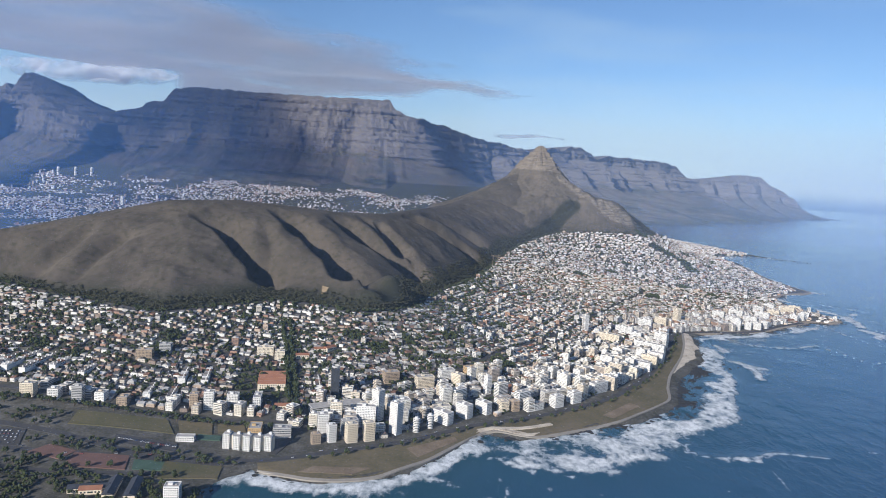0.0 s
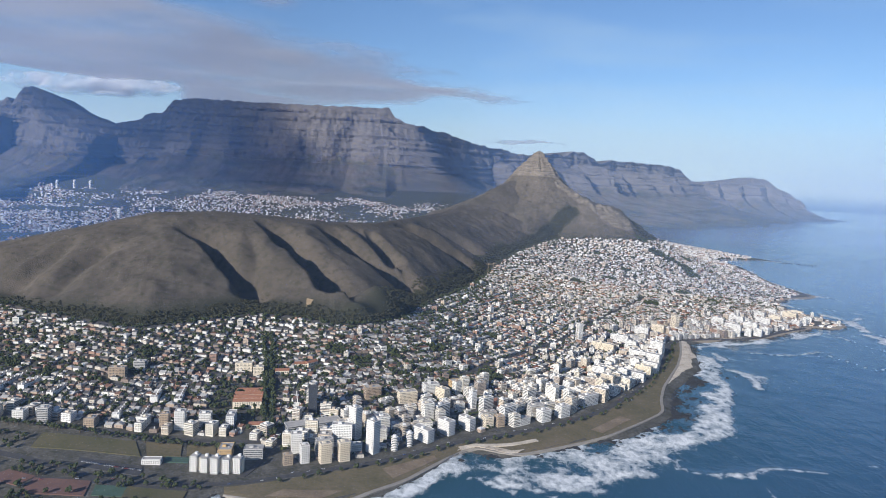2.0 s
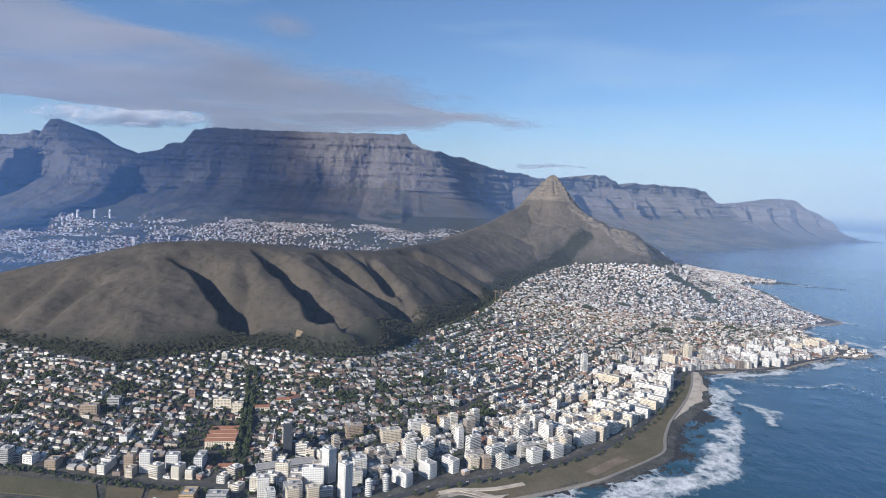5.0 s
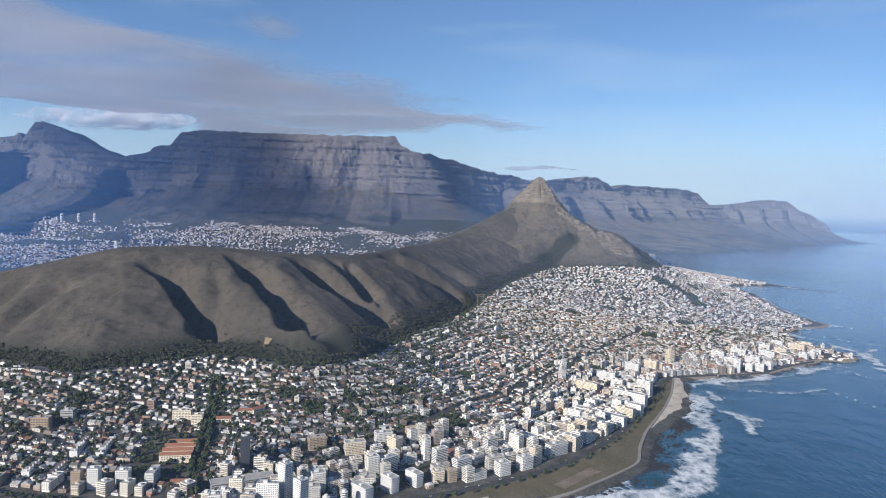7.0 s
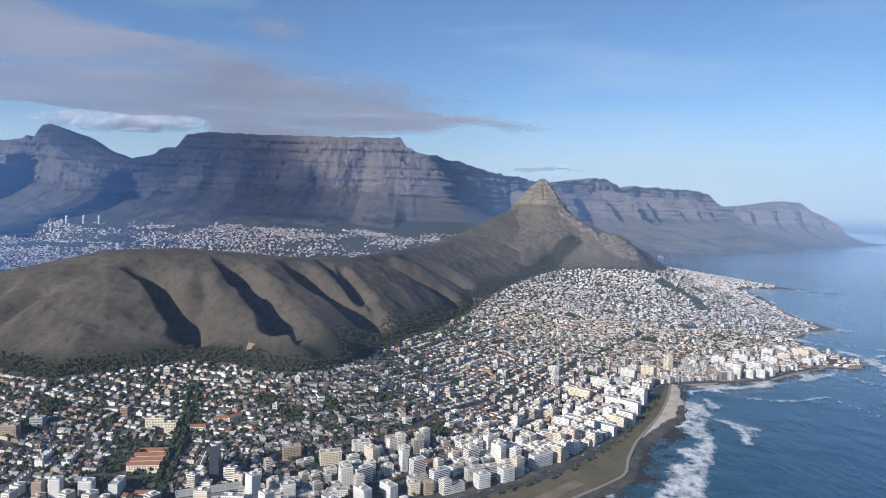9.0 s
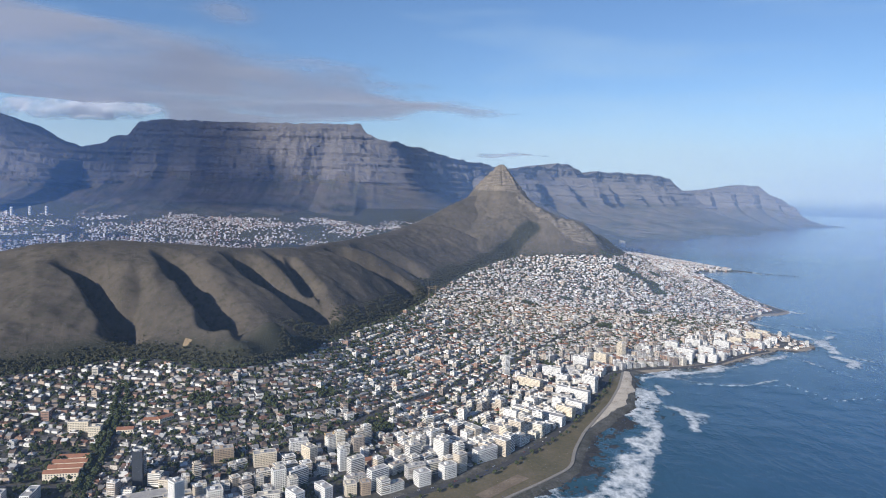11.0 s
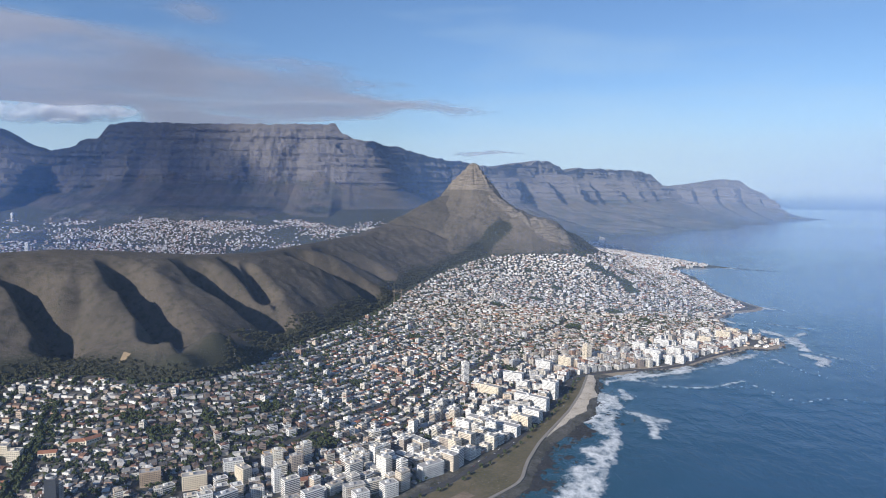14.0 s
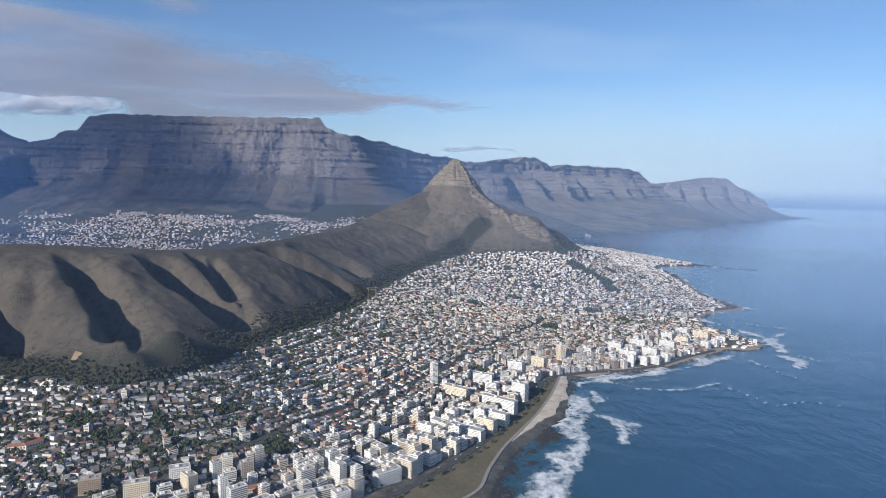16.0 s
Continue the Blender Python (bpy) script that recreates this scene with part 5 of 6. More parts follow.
# landmarks
def cylinder(p, r, z0, z1, n=16, cx=0.0, cy=0.0, mat=0):
    ring = [(cx + r * math.cos(2 * math.pi * k / n), cy + r * math.sin(2 * math.pi * k / n)) for k in range(n)]
    p.add([(*q, z0) for q in ring] + [(*q, z1) for q in ring], [(k, (k + 1) % n, n + (k + 1) % n, n + k) for k in range(n)] + [tuple(range(n, 2 * n))], mat)


def round_tower(r, storeys):
    root = empty("round_tower")
    p = Pile()
    h = storeys * STOREY
    cylinder(p, r, -1.5, h)
    cylinder(p, r * 0.5, h, h + 0.7)
    part("wall", p, [M_WHITE], root)
    for k in range(storeys):
        p = Pile()
        cylinder(p, r + 0.02, k * STOREY + 0.25, k * STOREY + 0.55)
        part("window_row", p, [M_GLASS], root)
    return root


def dark_tower():
    """A slender dark tower with an open ring on its roof."""
    root = block(3.8, 3.8, 18, M_DARK, hut=True, band=True, name="tower_block")
    h = 18 * STOREY + 0.35
    p = Pile()
    n = 20
    for r0, r1 in ((1.9, 1.65),):
        q = [(r, z) for r, z in ((1.9, h + 0.5), (1.9, h + 1.3), (1.65, h + 1.3), (1.65, h + 0.5))]
        p.add([(r * math.cos(6.2832 * k / n), r * math.sin(6.2832 * k / n), z) for r, z in q for k in range(n)], [(i * n + k, i * n + (k + 1) % n, ((i + 1) % 4) * n + (k + 1) % n, ((i + 1) % 4) * n + k) for i in range(4) for k in range(n)])
    part("crown_ring", p, [M_GREY], root, "grey open ring crown")
    for k in range(6):
        p = Pile()
        p.box(1.72 * math.cos(k * 1.047), 1.72 * math.sin(k * 1.047), h, h + 0.5, 0.16, 0.16)
        part("post", p, [M_GREY], root)
    return root


def finger_block():
    """Five white wings set like steps along a lower spine, each with rows of windows and a lift house."""
    root = empty("apartment_block")
    h = 8 * STOREY
    p = Pile()
    p.box(0, 0.9, -1.5, h - 0.6, 20, 3.0, bottom=True)
    part("spine", p, [M_CREAM], root)
    for k in range(5):
        cx, cy, top = -8.3 + k * 4.15, -0.7 + 0.55 * abs(k - 2), h - 0.35 * (k % 2)
        wing = Pile()
        wing.box(cx, cy, -1.5, top, 2.7, 3.8, -0.12, bottom=True)
        wing.box(cx + 0.2, cy + 0.7, top, top + 0.9, 1.0, 1.0, -0.12)
        ob = part("wing", wing, [M_WHITE], root)
        q = Pile()
        c, s_n = math.cos(-0.12), math.sin(-0.12)
        for st in range(8):
            z = 0.2 + st * STOREY
            for u in (-0.95, -0.3, 0.35, 1.0):
                for sg in (-1, 1):
                    v = sg * 1.91
                    q.box(cx + c * u - s_n * v, cy + s_n * u + c * v, z, z + 0.42, 0.36, 0.05, -0.12, bottom=True)
            for v in (-1.2, -0.3, 0.6, 1.4):
                for sg in (-1, 1):
                    u = sg * 1.36
                    q.box(cx + c * u - s_n * v, cy + s_n * u + c * v, z, z + 0.42, 0.05, 0.5, -0.12, bottom=True)
        tagged(part("window_set", q, [M_GLASS], ob), kind="stuff")
        r = Pile()
        r.box(cx, cy, top, top + 0.06, 2.4, 3.5, -0.12)
        part("roof", r, [M_FLATROOF], ob, "grey flat roof")
    p = Pile()
    p.box(0, 0.9, h - 0.6, h - 0.5, 19.6, 2.6)
    part("roof", p, [M_FLATROOF], root, "grey flat roof")
    return root


LOOK = {
    "dark": ("tower_block", dark_tower, "slender dark glass tower with a round crown"),
    "white_slab": ("tower_block", lambda: block(4.4, 3.8, 18, M_WHITE, True, name="tower_block"), "white high-rise flats with banded balconies by the shore"),
    "fingers": ("apartment_block", finger_block, "wide white seafront block with five stepped wings"),
    "pale": ("tower_block", lambda: block(5.4, 4.2, 15, M_CREAM, True, name="tower_block"), "pale cream high-rise standing near the point"),
    "pale_dark": ("tower_block", lambda: block(3.6, 3.6, 16, M_BLOCK, True, band=True, name="tower_block"), "slim residential tower with dark window strips"),
    "round": ("round_tower", lambda: round_tower(1.5, 8), "white round tower with ringed windows"),
    "white_block": ("apartment_block", lambda: block(4.2, 3.8, 10, M_WHITE, True), "tall white block of flats on the main road"),
    "white_low": ("apartment_block", lambda: block(5.0, 4.0, 7, M_WHITE, True), "broad white block of flats on the main road"),
    "white_long": ("apartment_block", lambda: block(3.4, 9.0, 6, M_WHITE), "long pale block of flats set end-on to the road"),
    "long_white": ("apartment_block", lambda: block(15, 3.8, 7, M_WHITE, True), "very long white block of flats"),
    "cream_slab": ("apartment_block", lambda: block(6.5, 4.0, 8, M_CREAM, True), "cream block of flats above the main road"),
    "crescent": ("apartment_block", lambda: block(6.5, 4.6, 7, M_WHITE, True), "white block of flats facing the lawn"),
}
made = {}
for kind, lx, ly, turn in LANDMARKS:
    m = at_pose(lx, ly, radians(turn))
    if kind in made:
        repeat(made[kind], m)
    else:
        _, fn, lab = LOOK[kind]
        made[kind] = tagged(fn(), lab, "building")
        made[kind].matrix_basis = m

FINISH = {"white": M_WHITE, "cream": M_CREAM, "brown": M_BROWN, "grey": M_GREY, "ochre": M_OCHRE}
for lx, ly, turn, w, d, st, fin, bal, lab in SITES:
    tagged(place(block(w, d, st, FINISH[fin], bool(bal), band=fin == "grey"), lx, ly, radians(turn)), lab, "building")


def terrace(n_):
    """A row of joined cottages, each with a gable to the street and a chimney."""
    root = empty("terrace_row")
    for k in range(n_):
        u = (k - n_ / 2 + 0.5) * 2.7
        p = Pile()
        p.box(u, 0, -1.5, 1.15, 2.66, 3.0, bottom=True)
        p.box(u - 0.5, -1.75, -1.5, 0.8, 1.3, 0.6, bottom=True)
        part("wall", p, [M_WHITE], root)
        p = Pile()
        gable(p, 3.0, 2.6, 1.15, 1.85, 0.02)
        p.v = [(u + b_, a, c) for a, b_, c in p.v]
        part("roof", p, [M_ROOF], root)
        p = Pile()
        p.box(u + 1.2, 0.5, 1.2, 2.1, 0.25, 0.4)
        part("chimney", p, [M_WHITE], root)
        p = Pile()
        for sg in (-1, 1):
            for e in (-0.7, 0.6):
                p.box(u + e, sg * 1.51, 0.3, 0.75, 0.4, 0.05, bottom=True)
        tagged(part("window_set", p, [M_GLASS], root), kind="stuff")
    return root


for lx, ly, turn, n_ in TERRACES:
    tagged(place(terrace(n_), lx, ly, radians(turn)), "long row of joined white cottages with pitched roofs", "terrace", group="terraces")

# rows of flats
PROTO = {}
tall_plots = sorted((p for p in plots if p[5]), key=lambda p: (p[0] - 20) ** 2 + (p[1] - 900) ** 2)
LABELS = {0: "white-rendered block of flats with a flat roof", 1: "pale block of flats with continuous balconies"}
rest = [p for p in plots if not p[5]]
for p_i, (x, y, w, d, ang, tall, v, dc, i) in enumerate(tall_plots):
    if p_i >= 205:
        rest.append(tall_plots[p_i])
        continue
    high = rng.random()
    if x > 112:
        st = rng.choice([3, 4, 4, 5, 6])
    else:
        st = rng.choice([4, 5, 6, 7]) if high < 0.65 else rng.choice([8, 9, 10]) if high < 0.94 else 12
        if v > 30:
            st = max(3, st - 2)
    key = (round(w, 1), round(d, 1), st)
    m = at_pose(x, y, ang)
    if key in PROTO:
        repeat(PROTO[key], m)
    else:
        bal = rng.random() < 0.6
        root = block(w, d, st, M_BLOCK, bal, band=rng.random() < 0.3)
        PROTO[key] = tagged(root, LABELS[int(bal)], "building", group="blocks of flats")
        root.matrix_basis = m

# houses nearest to the camera stand singly
rest.sort(key=lambda p: (p[0] - 40) ** 2 + (p[1] - 960) ** 2)
HOUSES = []
for k, (w, d, h, rf) in enumerate([(2.4, 3.4, 0.95, "gable"), (2.9, 2.8, 1.0, "hip"), (2.2, 3.6, 1.4, "gable"), (3.0, 3.2, 1.5, "flat"), (2.6, 3.0, 1.5, "hip"), (3.1, 3.7, 0.9, "gable")]):
    HOUSES.append(house(w, d, h, rf))
    tagged(HOUSES[-1], {"gable": "plastered house with a pitched roof and a chimney", "hip": "plastered house with a hipped roof and a chimney", "flat": "flat-roofed white modern house"}[rf], "house", group="houses of the town")
used = set()
singles, crowd = rest[:280], rest[280:]
for x, y, w, d, ang, tall, v, dc, i in singles:
    k = rng.randrange(6)
    m = at_pose(x, y, ang + rng.choice([0, math.pi / 2, math.pi]))
    if k not in used:
        used.add(k)
        HOUSES[k].matrix_basis = m
    else:
        repeat(HOUSES[k], m)

town = Pile()


def darker_quarter(x, y):
    """Where houses take the darker finishes: streets at the foot of the hill, and the bowl behind it."""
    if y < 430:
        return x > 150
    return x + 0.55 * (y - 640) + 26 * noise.noise((x / 40, y / 40, 4)) > -6


def small_house(pile, x, y, z, w, d, h, ang, roof, big=False):
    q = Pile()
    q.box(0, 0, -1.2, h, w, d, mat=0)
    if roof == 0:
        q.box(0, 0, h, h + 0.05, w - 0.25, d - 0.25, mat=1)
        if w > 2.6:
            q.box(w * 0.1, d * 0.1, h + 0.05, h + 0.55, w * 0.4, d * 0.4, mat=0)
    elif roof == 1:
        gable(q, w, d, h, h + 0.28 * min(w, d) * 0.7, mat=1)
    else:
        hip(q, w, d, h, h + 0.28 * min(w, d) * 0.7, mat=1)
    if big or (h > 1.4 and w > 2.4):
        for k in range(int(h / STOREY)):
            for sg in (-1, 1):
                q.box(0, sg * (d / 2 + 0.01), k * STOREY + 0.25, k * STOREY + 0.55, w * 0.8, 0.05, mat=2)
                q.box(sg * (w / 2 + 0.01), 0, k * STOREY + 0.25, k * STOREY + 0.55, 0.05, d * 0.7, mat=2)
    if darker_quarter(x, y):
        q.m = [{0: 3, 1: 4, 2: 2}[k] for k in q.m]
    c, s = math.cos(ang), math.sin(ang)
    pile.add([(x + c * a - s * b_, y + s * a + c * b_, z + e) for a, b_, e in q.v], q.f, q.m)


zs = terrain(np.array([p[0] for p in crowd]), np.array([p[1] for p in crowd]))
for (x, y, w, d, ang, tall, v, dc, i), z in zip(crowd, zs):
    if tall:
        small_house(town, x, y, z, w, d, rng.choice([3, 4, 5, 6, 7]) * STOREY, ang, 0, True)
    else:
        mid = rng.random() < (0.11 if x < 70 and v < 140 else 0.03)
        small_house(town, x, y, z, w * (1.3 if mid else 1), d, rng.uniform(2.2, 4.2) if mid else rng.uniform(0.75, 1.4), ang + (math.pi / 2 if rng.random() < 0.3 else 0), 0 if mid or rng.random() < 0.45 else rng.choice([1, 2]))
zs = terrain(np.array([p[0] for p in small]), np.array([p[1] for p in small]))
for (x, y, w, d, ang), z in zip(small, zs):
    small_house(town, x, y, z, w, d, rng.uniform(0.55, 1.2), ang, rng.choice([0, 0, 1, 2]))
tagged(town.make("houses", [M_WALL_S, M_ROOF_S, M_GLASS, M_WALL_DARKER, M_ROOF_DARKER]), "dense white and brown houses and flats of the seaside town", "houses", kind="stuff")

# the town in the bowl behind the hill, and by the far bay
bowl_town = Pile()
cand = np.array([(rng.uniform(150, 1500), rng.uniform(-330, 420)) for _ in range(60000)])
cz, cd = lowland(cand[:, 0], cand[:, 1]), near_line(cand[:, 0], cand[:, 1], CREST)
for (x, y), z, away, sd in zip(cand, cz, cd[0], cd[3]):
    dens = 0.42 + 1.3 * noise.noise((x / 70, y / 45, 3.0)) + 0.45 * math.exp(-(((x - 480) / 110) ** 2) - ((y + 215) / 60) ** 2) - max(0, (-y - (215 if x > 640 else 265)) / 50)
    if sd < 0 or away < 120 or rng.random() > dens or not free(x, y, 0.95):
        continue
    take(x, y, 0.95)
    tall = rng.random() < (0.05 if x > 450 else 0.015)
    small_house(bowl_town, x, y, z, rng.uniform(1.7, 3.4), rng.uniform(1.7, 2.8), rng.uniform(3.0, 7) if tall else rng.uniform(0.8, 1.6), 0.35 + 0.5 * noise.noise((x / 120, y / 120, 9)) + rng.choice([0, 1.57]), 0 if tall or rng.random() < 0.4 else 2)
cand = np.array([(rng.uniform(-400, -190), rng.uniform(-640, -190)) for _ in range(2200)])
cz, ci = terrain(cand[:, 0], cand[:, 1]), inside(cand[:, 0], cand[:, 1], LAND)
for (x, y), z, dry in zip(cand, cz, ci):
    if dry and free(x, y, 1.4):
        take(x, y, 1.4)
        small_house(bowl_town, x, y, z, rng.uniform(2.5, 4.5), rng.uniform(2.5, 4), rng.uniform(1.4, 2.6), rng.uniform(0, 1.5), 0)
tagged(bowl_town.make("far_houses", [M_WALL_S, M_ROOF_S, M_GLASS, M_WALL_DARKER, M_ROOF_DARKER]), "pale houses spread over the bowl below the mountain", "houses", kind="stuff")


def cylinder_tower():
    root = empty("round_tower")
    p = Pile()
    cylinder(p, 2.9, -3, 14.5, 20)
    cylinder(p, 1.8, 14.5, 16, 16)
    part("wall", p, [M_WHITE], root)
    for k in range(17):
        p = Pile()
        cylinder(p, 2.94, 0.4 + k * 0.82, 0.75 + k * 0.82, 20)
        part("window_row", p, [M_GLASS], root)
    return root


disa = tagged(cylinder_tower(), "tall pale round tower of flats below the mountain", "building", group="three round towers")
for k, (x, y) in enumerate([(902, -216), (875, -229), (846, -235)]):
    m = Matrix.Translation((x, y, float(lowland(np.array([x]), np.array([y]))[0])))
    if k:
        repeat(disa, m)
    else:
        disa.matrix_basis = m

# school with red roofs
def school():
    root = empty("school")
    p = Pile()
    for k in range(4):
        p.box(0, -8.2 + k * 5.2, -1.5, 2.2, 13, 3.2, bottom=True)
    p.box(-5.4, -0.4, -1.5, 2.1, 1.6, 15, bottom=True)
    part("wall", p, [M_CREAM], root)
    for k in range(4):
        p = Pile()
        gable(p, 13, 3.2, 2.2, 3.3)
        p.v = [(a, b_ - 8.2 + k * 5.2, c) for a, b_, c in p.v]
        part("roof", p, [M_REDTILE], root, "red tiled roof")
    p = Pile()
    for st in range(2):
        for k in range(4):
            for j in range(11):
                for sg in (-1, 1):
                    p.box(-5.3 + j * 1.05, -8.2 + k * 5.2 + sg * 1.62, 0.35 + st * 0.95, 0.85 + st * 0.95, 0.5, 0.05, bottom=True)
    tagged(part("window_set", p, [M_GLASS], root), kind="stuff")
    return root


tagged(place(school(), 139, 697, radians(18)), "long school building in parallel ranges with red tiled roofs", "school")


# ---- plants ----
def crown_shape(r, h, n, rnd):
    """A loose crown made of several ragged leaf clumps."""
    p = Pile()
    for k in range(n):
        a, q = rnd.uniform(0, 6.283), rnd.uniform(0, 1) ** 0.6 * r * 0.75
        cx, cy, cz = math.cos(a) * q, math.sin(a) * q, h * rnd.uniform(0.45, 0.95)
        cr = r * rnd.uniform(0.32, 0.55)
        vs = []
        for lat in (-0.7, 0.1, 0.8):
            for j in range(5):
                b_ = j * 1.2566 + lat + rnd.uniform(-0.3, 0.3)
                rr = cr * math.cos(lat) * rnd.uniform(0.7, 1.25)
                vs.append((cx + rr * math.cos(b_), cy + rr * math.sin(b_), cz + cr * 0.8 * math.sin(lat) * rnd.uniform(0.8, 1.2)))
        vs.append((cx, cy, cz + cr))
        fs = [(j, (j + 1) % 5, 5 + (j + 1) % 5, 5 + j) for j in range(5)] + [(5 + j, 5 + (j + 1) % 5, 10 + (j + 1) % 5, 10 + j) for j in range(5)] + [(10 + j, 10 + (j + 1) % 5, 15) for j in range(5)]
        p.add(vs, fs)
    return p


rnd = random.Random(5)
CROWNS = [crown_shape(1.0, 1.5, 5, rnd) for _ in range(10)]


def scatter(pile, x, y, z, size, tall=1.0):
    q = rnd.choice(CROWNS)
    a = rnd.uniform(0, 6.28)
    c, s = math.cos(a) * size, math.sin(a) * size
    pile.add([(x + c * u - s * v, y + s * u + c * v, z + w * size * tall - 0.15) for u, v, w in q.v], q.f)


def tree(r, h):
    root = empty("tree")
    p = Pile()
    n = 7
    for k, (rad, z) in enumerate(((0.16 * r, -0.6), (0.11 * r, h * 0.4), (0.05 * r, h * 0.75))):
        p.v += [(rad * math.cos(6.283 * j / n), rad * math.sin(6.283 * j / n), z) for j in range(n)]
    for lay in range(2):
        for j in range(n):
            p.f.append((lay * n + j, lay * n + (j + 1) % n, (lay + 1) * n + (j + 1) % n, (lay + 1) * n + j))
            p.m.append(0)
    for a in (0.4, 2.5, 4.6):
        c, s = math.cos(a), math.sin(a)
        p.add([(0.05, 0, h * 0.38), (-0.05, 0.02, h * 0.4), (0, -0.05, h * 0.36), (c * r * 0.55, s * r * 0.55, h * 0.72)], [(0, 1, 3), (1, 2, 3), (2, 0, 3)])
    part("trunk", p, [M_TRUNK], root)
    part("crown", crown_shape(r, h, 14, rnd), [M_LEAF], root)
    return root


TREES = [tagged(tree(1.3, 2.6), "broad dark green street tree", "tree", group="street trees"), tagged(tree(1.0, 2.2), "small dark green street tree", "tree", group="street trees"), tagged(tree(1.6, 3.0), "large dark green tree with a dense crown", "tree", group="street trees")]
spots = []
for t in np.linspace(0, 1, 38):
    for off in (-1.6, 1.8):
        spots.append((117 + 38 * t + off * 0.95 + rnd.uniform(-0.6, 0.6), 728 - 98 * t + off * 0.3 + rnd.uniform(-1, 1), 2))
for t in np.linspace(0, 1, 60):
    spots.append((240 - 125 * t + rnd.uniform(-1, 1), 749.5 - 9 * t * t + rnd.uniform(-1.4, 1.4), 0))
for k in range(70):
    spots.append((rnd.uniform(205, 330), rnd.uniform(753, 768), 0))
for k in range(40):
    spots.append((rnd.uniform(120, 205), rnd.uniform(773, 782), rnd.choice([0, 1])))
for k in range(30):
    spots.append((rnd.uniform(140, 210), rnd.uniform(789, 797), rnd.choice([0, 1])))
for t in np.linspace(0.05, 0.95, 48):
    j = int(i0 + (i1 - i0) * t)
    q = beach_road[j] - nrm[j] * rnd.uniform(2.6, 4.6)
    spots.append((q[0], q[1], 1))
seen = set()
for x, y, k in spots:
    m = Matrix.Translation((x, y, ground_at(x, y))) @ Matrix.Rotation(rnd.uniform(0, 6.28), 4, "Z") @ Matrix.Diagonal((*[rnd.uniform(0.7, 1.15)] * 3, 1))
    if k not in seen:
        seen.add(k)
        TREES[k].matrix_basis = m
    else:
        repeat(TREES[k], m)

woods = Pile()
cand = np.array([(rnd.uniform(-300, 420), rnd.uniform(-60, 800)) for _ in range(85000)])
df, _, _, sd = near_line(cand[:, 0], cand[:, 1], FOOT)
dcs = near_line(cand[:, 0], cand[:, 1], COAST)[0]
vbs, _, _, bsd = near_line(cand[:, 0], cand[:, 1], BASE)
lnd = inside(cand[:, 0], cand[:, 1], LAND)
zz = terrain(cand[:, 0], cand[:, 1])
cnt = 0
for (x, y), a, b_, c, v, ln, z, bs in zip(cand, df, sd, dcs, vbs, lnd, zz, bsd):
    if not ln or b_ > 0 or c < 8 or bs < 0 or v < 3:
        continue
    if cnt < 21000 and free(x, y, 0.3 if x < 40 else 0.1):
        sz = rnd.uniform(0.6, 1.35) if x < 40 else rnd.uniform(0.8, 1.7)
        take(x, y, 0.4)
        scatter(woods, x, y, z, sz)
        cnt += 1
for k in range(1500):
    x, y = rnd.uniform(125, 330), rnd.uniform(795, 835)
    if inside(np.array([x]), np.array([y]), LAND)[0] and noise.noise((x / 14, y / 14, 1)) > -0.15:
        scatter(woods, x, y, ground_at(x, y), rnd.uniform(0.6, 1.4))
for gx, gy2, gr in GROVES:
    for k in range(int(gr * 5)):
        a, q = rnd.uniform(0, 6.28), gr * math.sqrt(rnd.random()) * 0.9
        scatter(woods, gx + q * math.cos(a), gy2 + q * math.sin(a), ground_at(gx + q * math.cos(a), gy2 + q * math.sin(a)), rnd.uniform(0.9, 1.6))
tagged(woods.make("garden_trees", [M_LEAF]), "dark green trees and shrubs between the houses", "trees", kind="stuff")

scrub = Pile()
cand = np.array([(rnd.uniform(30, 420), rnd.uniform(150, 665)) for _ in range(110000)])
df, _, _, sd = near_line(cand[:, 0], cand[:, 1], FOOT)
dk, _, _, sk = near_line(cand[:, 0], cand[:, 1], CREST)
zz = terrain(cand[:, 0], cand[:, 1])
u = df / (df + dk + 1e-6)
g = sum(np.exp(-(near_line(cand[:, 0], cand[:, 1], q)[0] / (w * 0.7)) ** 2) for q, d, w, _ in GULLIES if d > 5)
pr = np.clip(1.0 - u * 7.5, 0, 1) * np.where(np.hypot(cand[:, 0] - 122, cand[:, 1] - 570) < 24, 0.15, 1) + 0.6 * np.clip(g, 0, 1) * np.clip(1 - u * 1.4, 0, 1) + 0.014
pr = pr + np.where((cand[:, 1] < 525) & (cand[:, 0] < 125), 0.85 * np.clip(1 - u * 3.4, 0, 1), 0)
for (x, y), b_, s_, z, q in zip(cand, sd, sk, zz, pr):
    if b_ > 0 and s_ < 0 and rnd.random() < q:
        scatter(scrub, x, y, z, rnd.uniform(0.5, 1.5) if q > 0.3 else rnd.uniform(0.3, 0.7), 0.8)
cand = np.array([(rnd.uniform(-230, 60), rnd.uniform(-60, 250)) for _ in range(34000)])
df, _, _, sd = near_line(cand[:, 0], cand[:, 1], FOOT)
cl = np.exp(-(near_line(cand[:, 0], cand[:, 1], CLEFT)[0] / 8) ** 2)
zz = terrain(cand[:, 0], cand[:, 1])
for (x, y), b_, e, z, d in zip(cand, sd, cl, zz, df):
    if b_ > 0 and z < 110 and rnd.random() < 0.9 * e + 0.6 * math.exp(-d / 9) + (0.35 * math.exp(-((x + 160) / 40) ** 2) if x < -90 else 0.02):
        scatter(scrub, x, y, z, rnd.uniform(0.6, 1.4), 0.8)
tagged(scrub.make("hillside_scrub", [M_SCRUB]), "dark scrub and pines along the foot of the hill", "shrubs", kind="stuff")

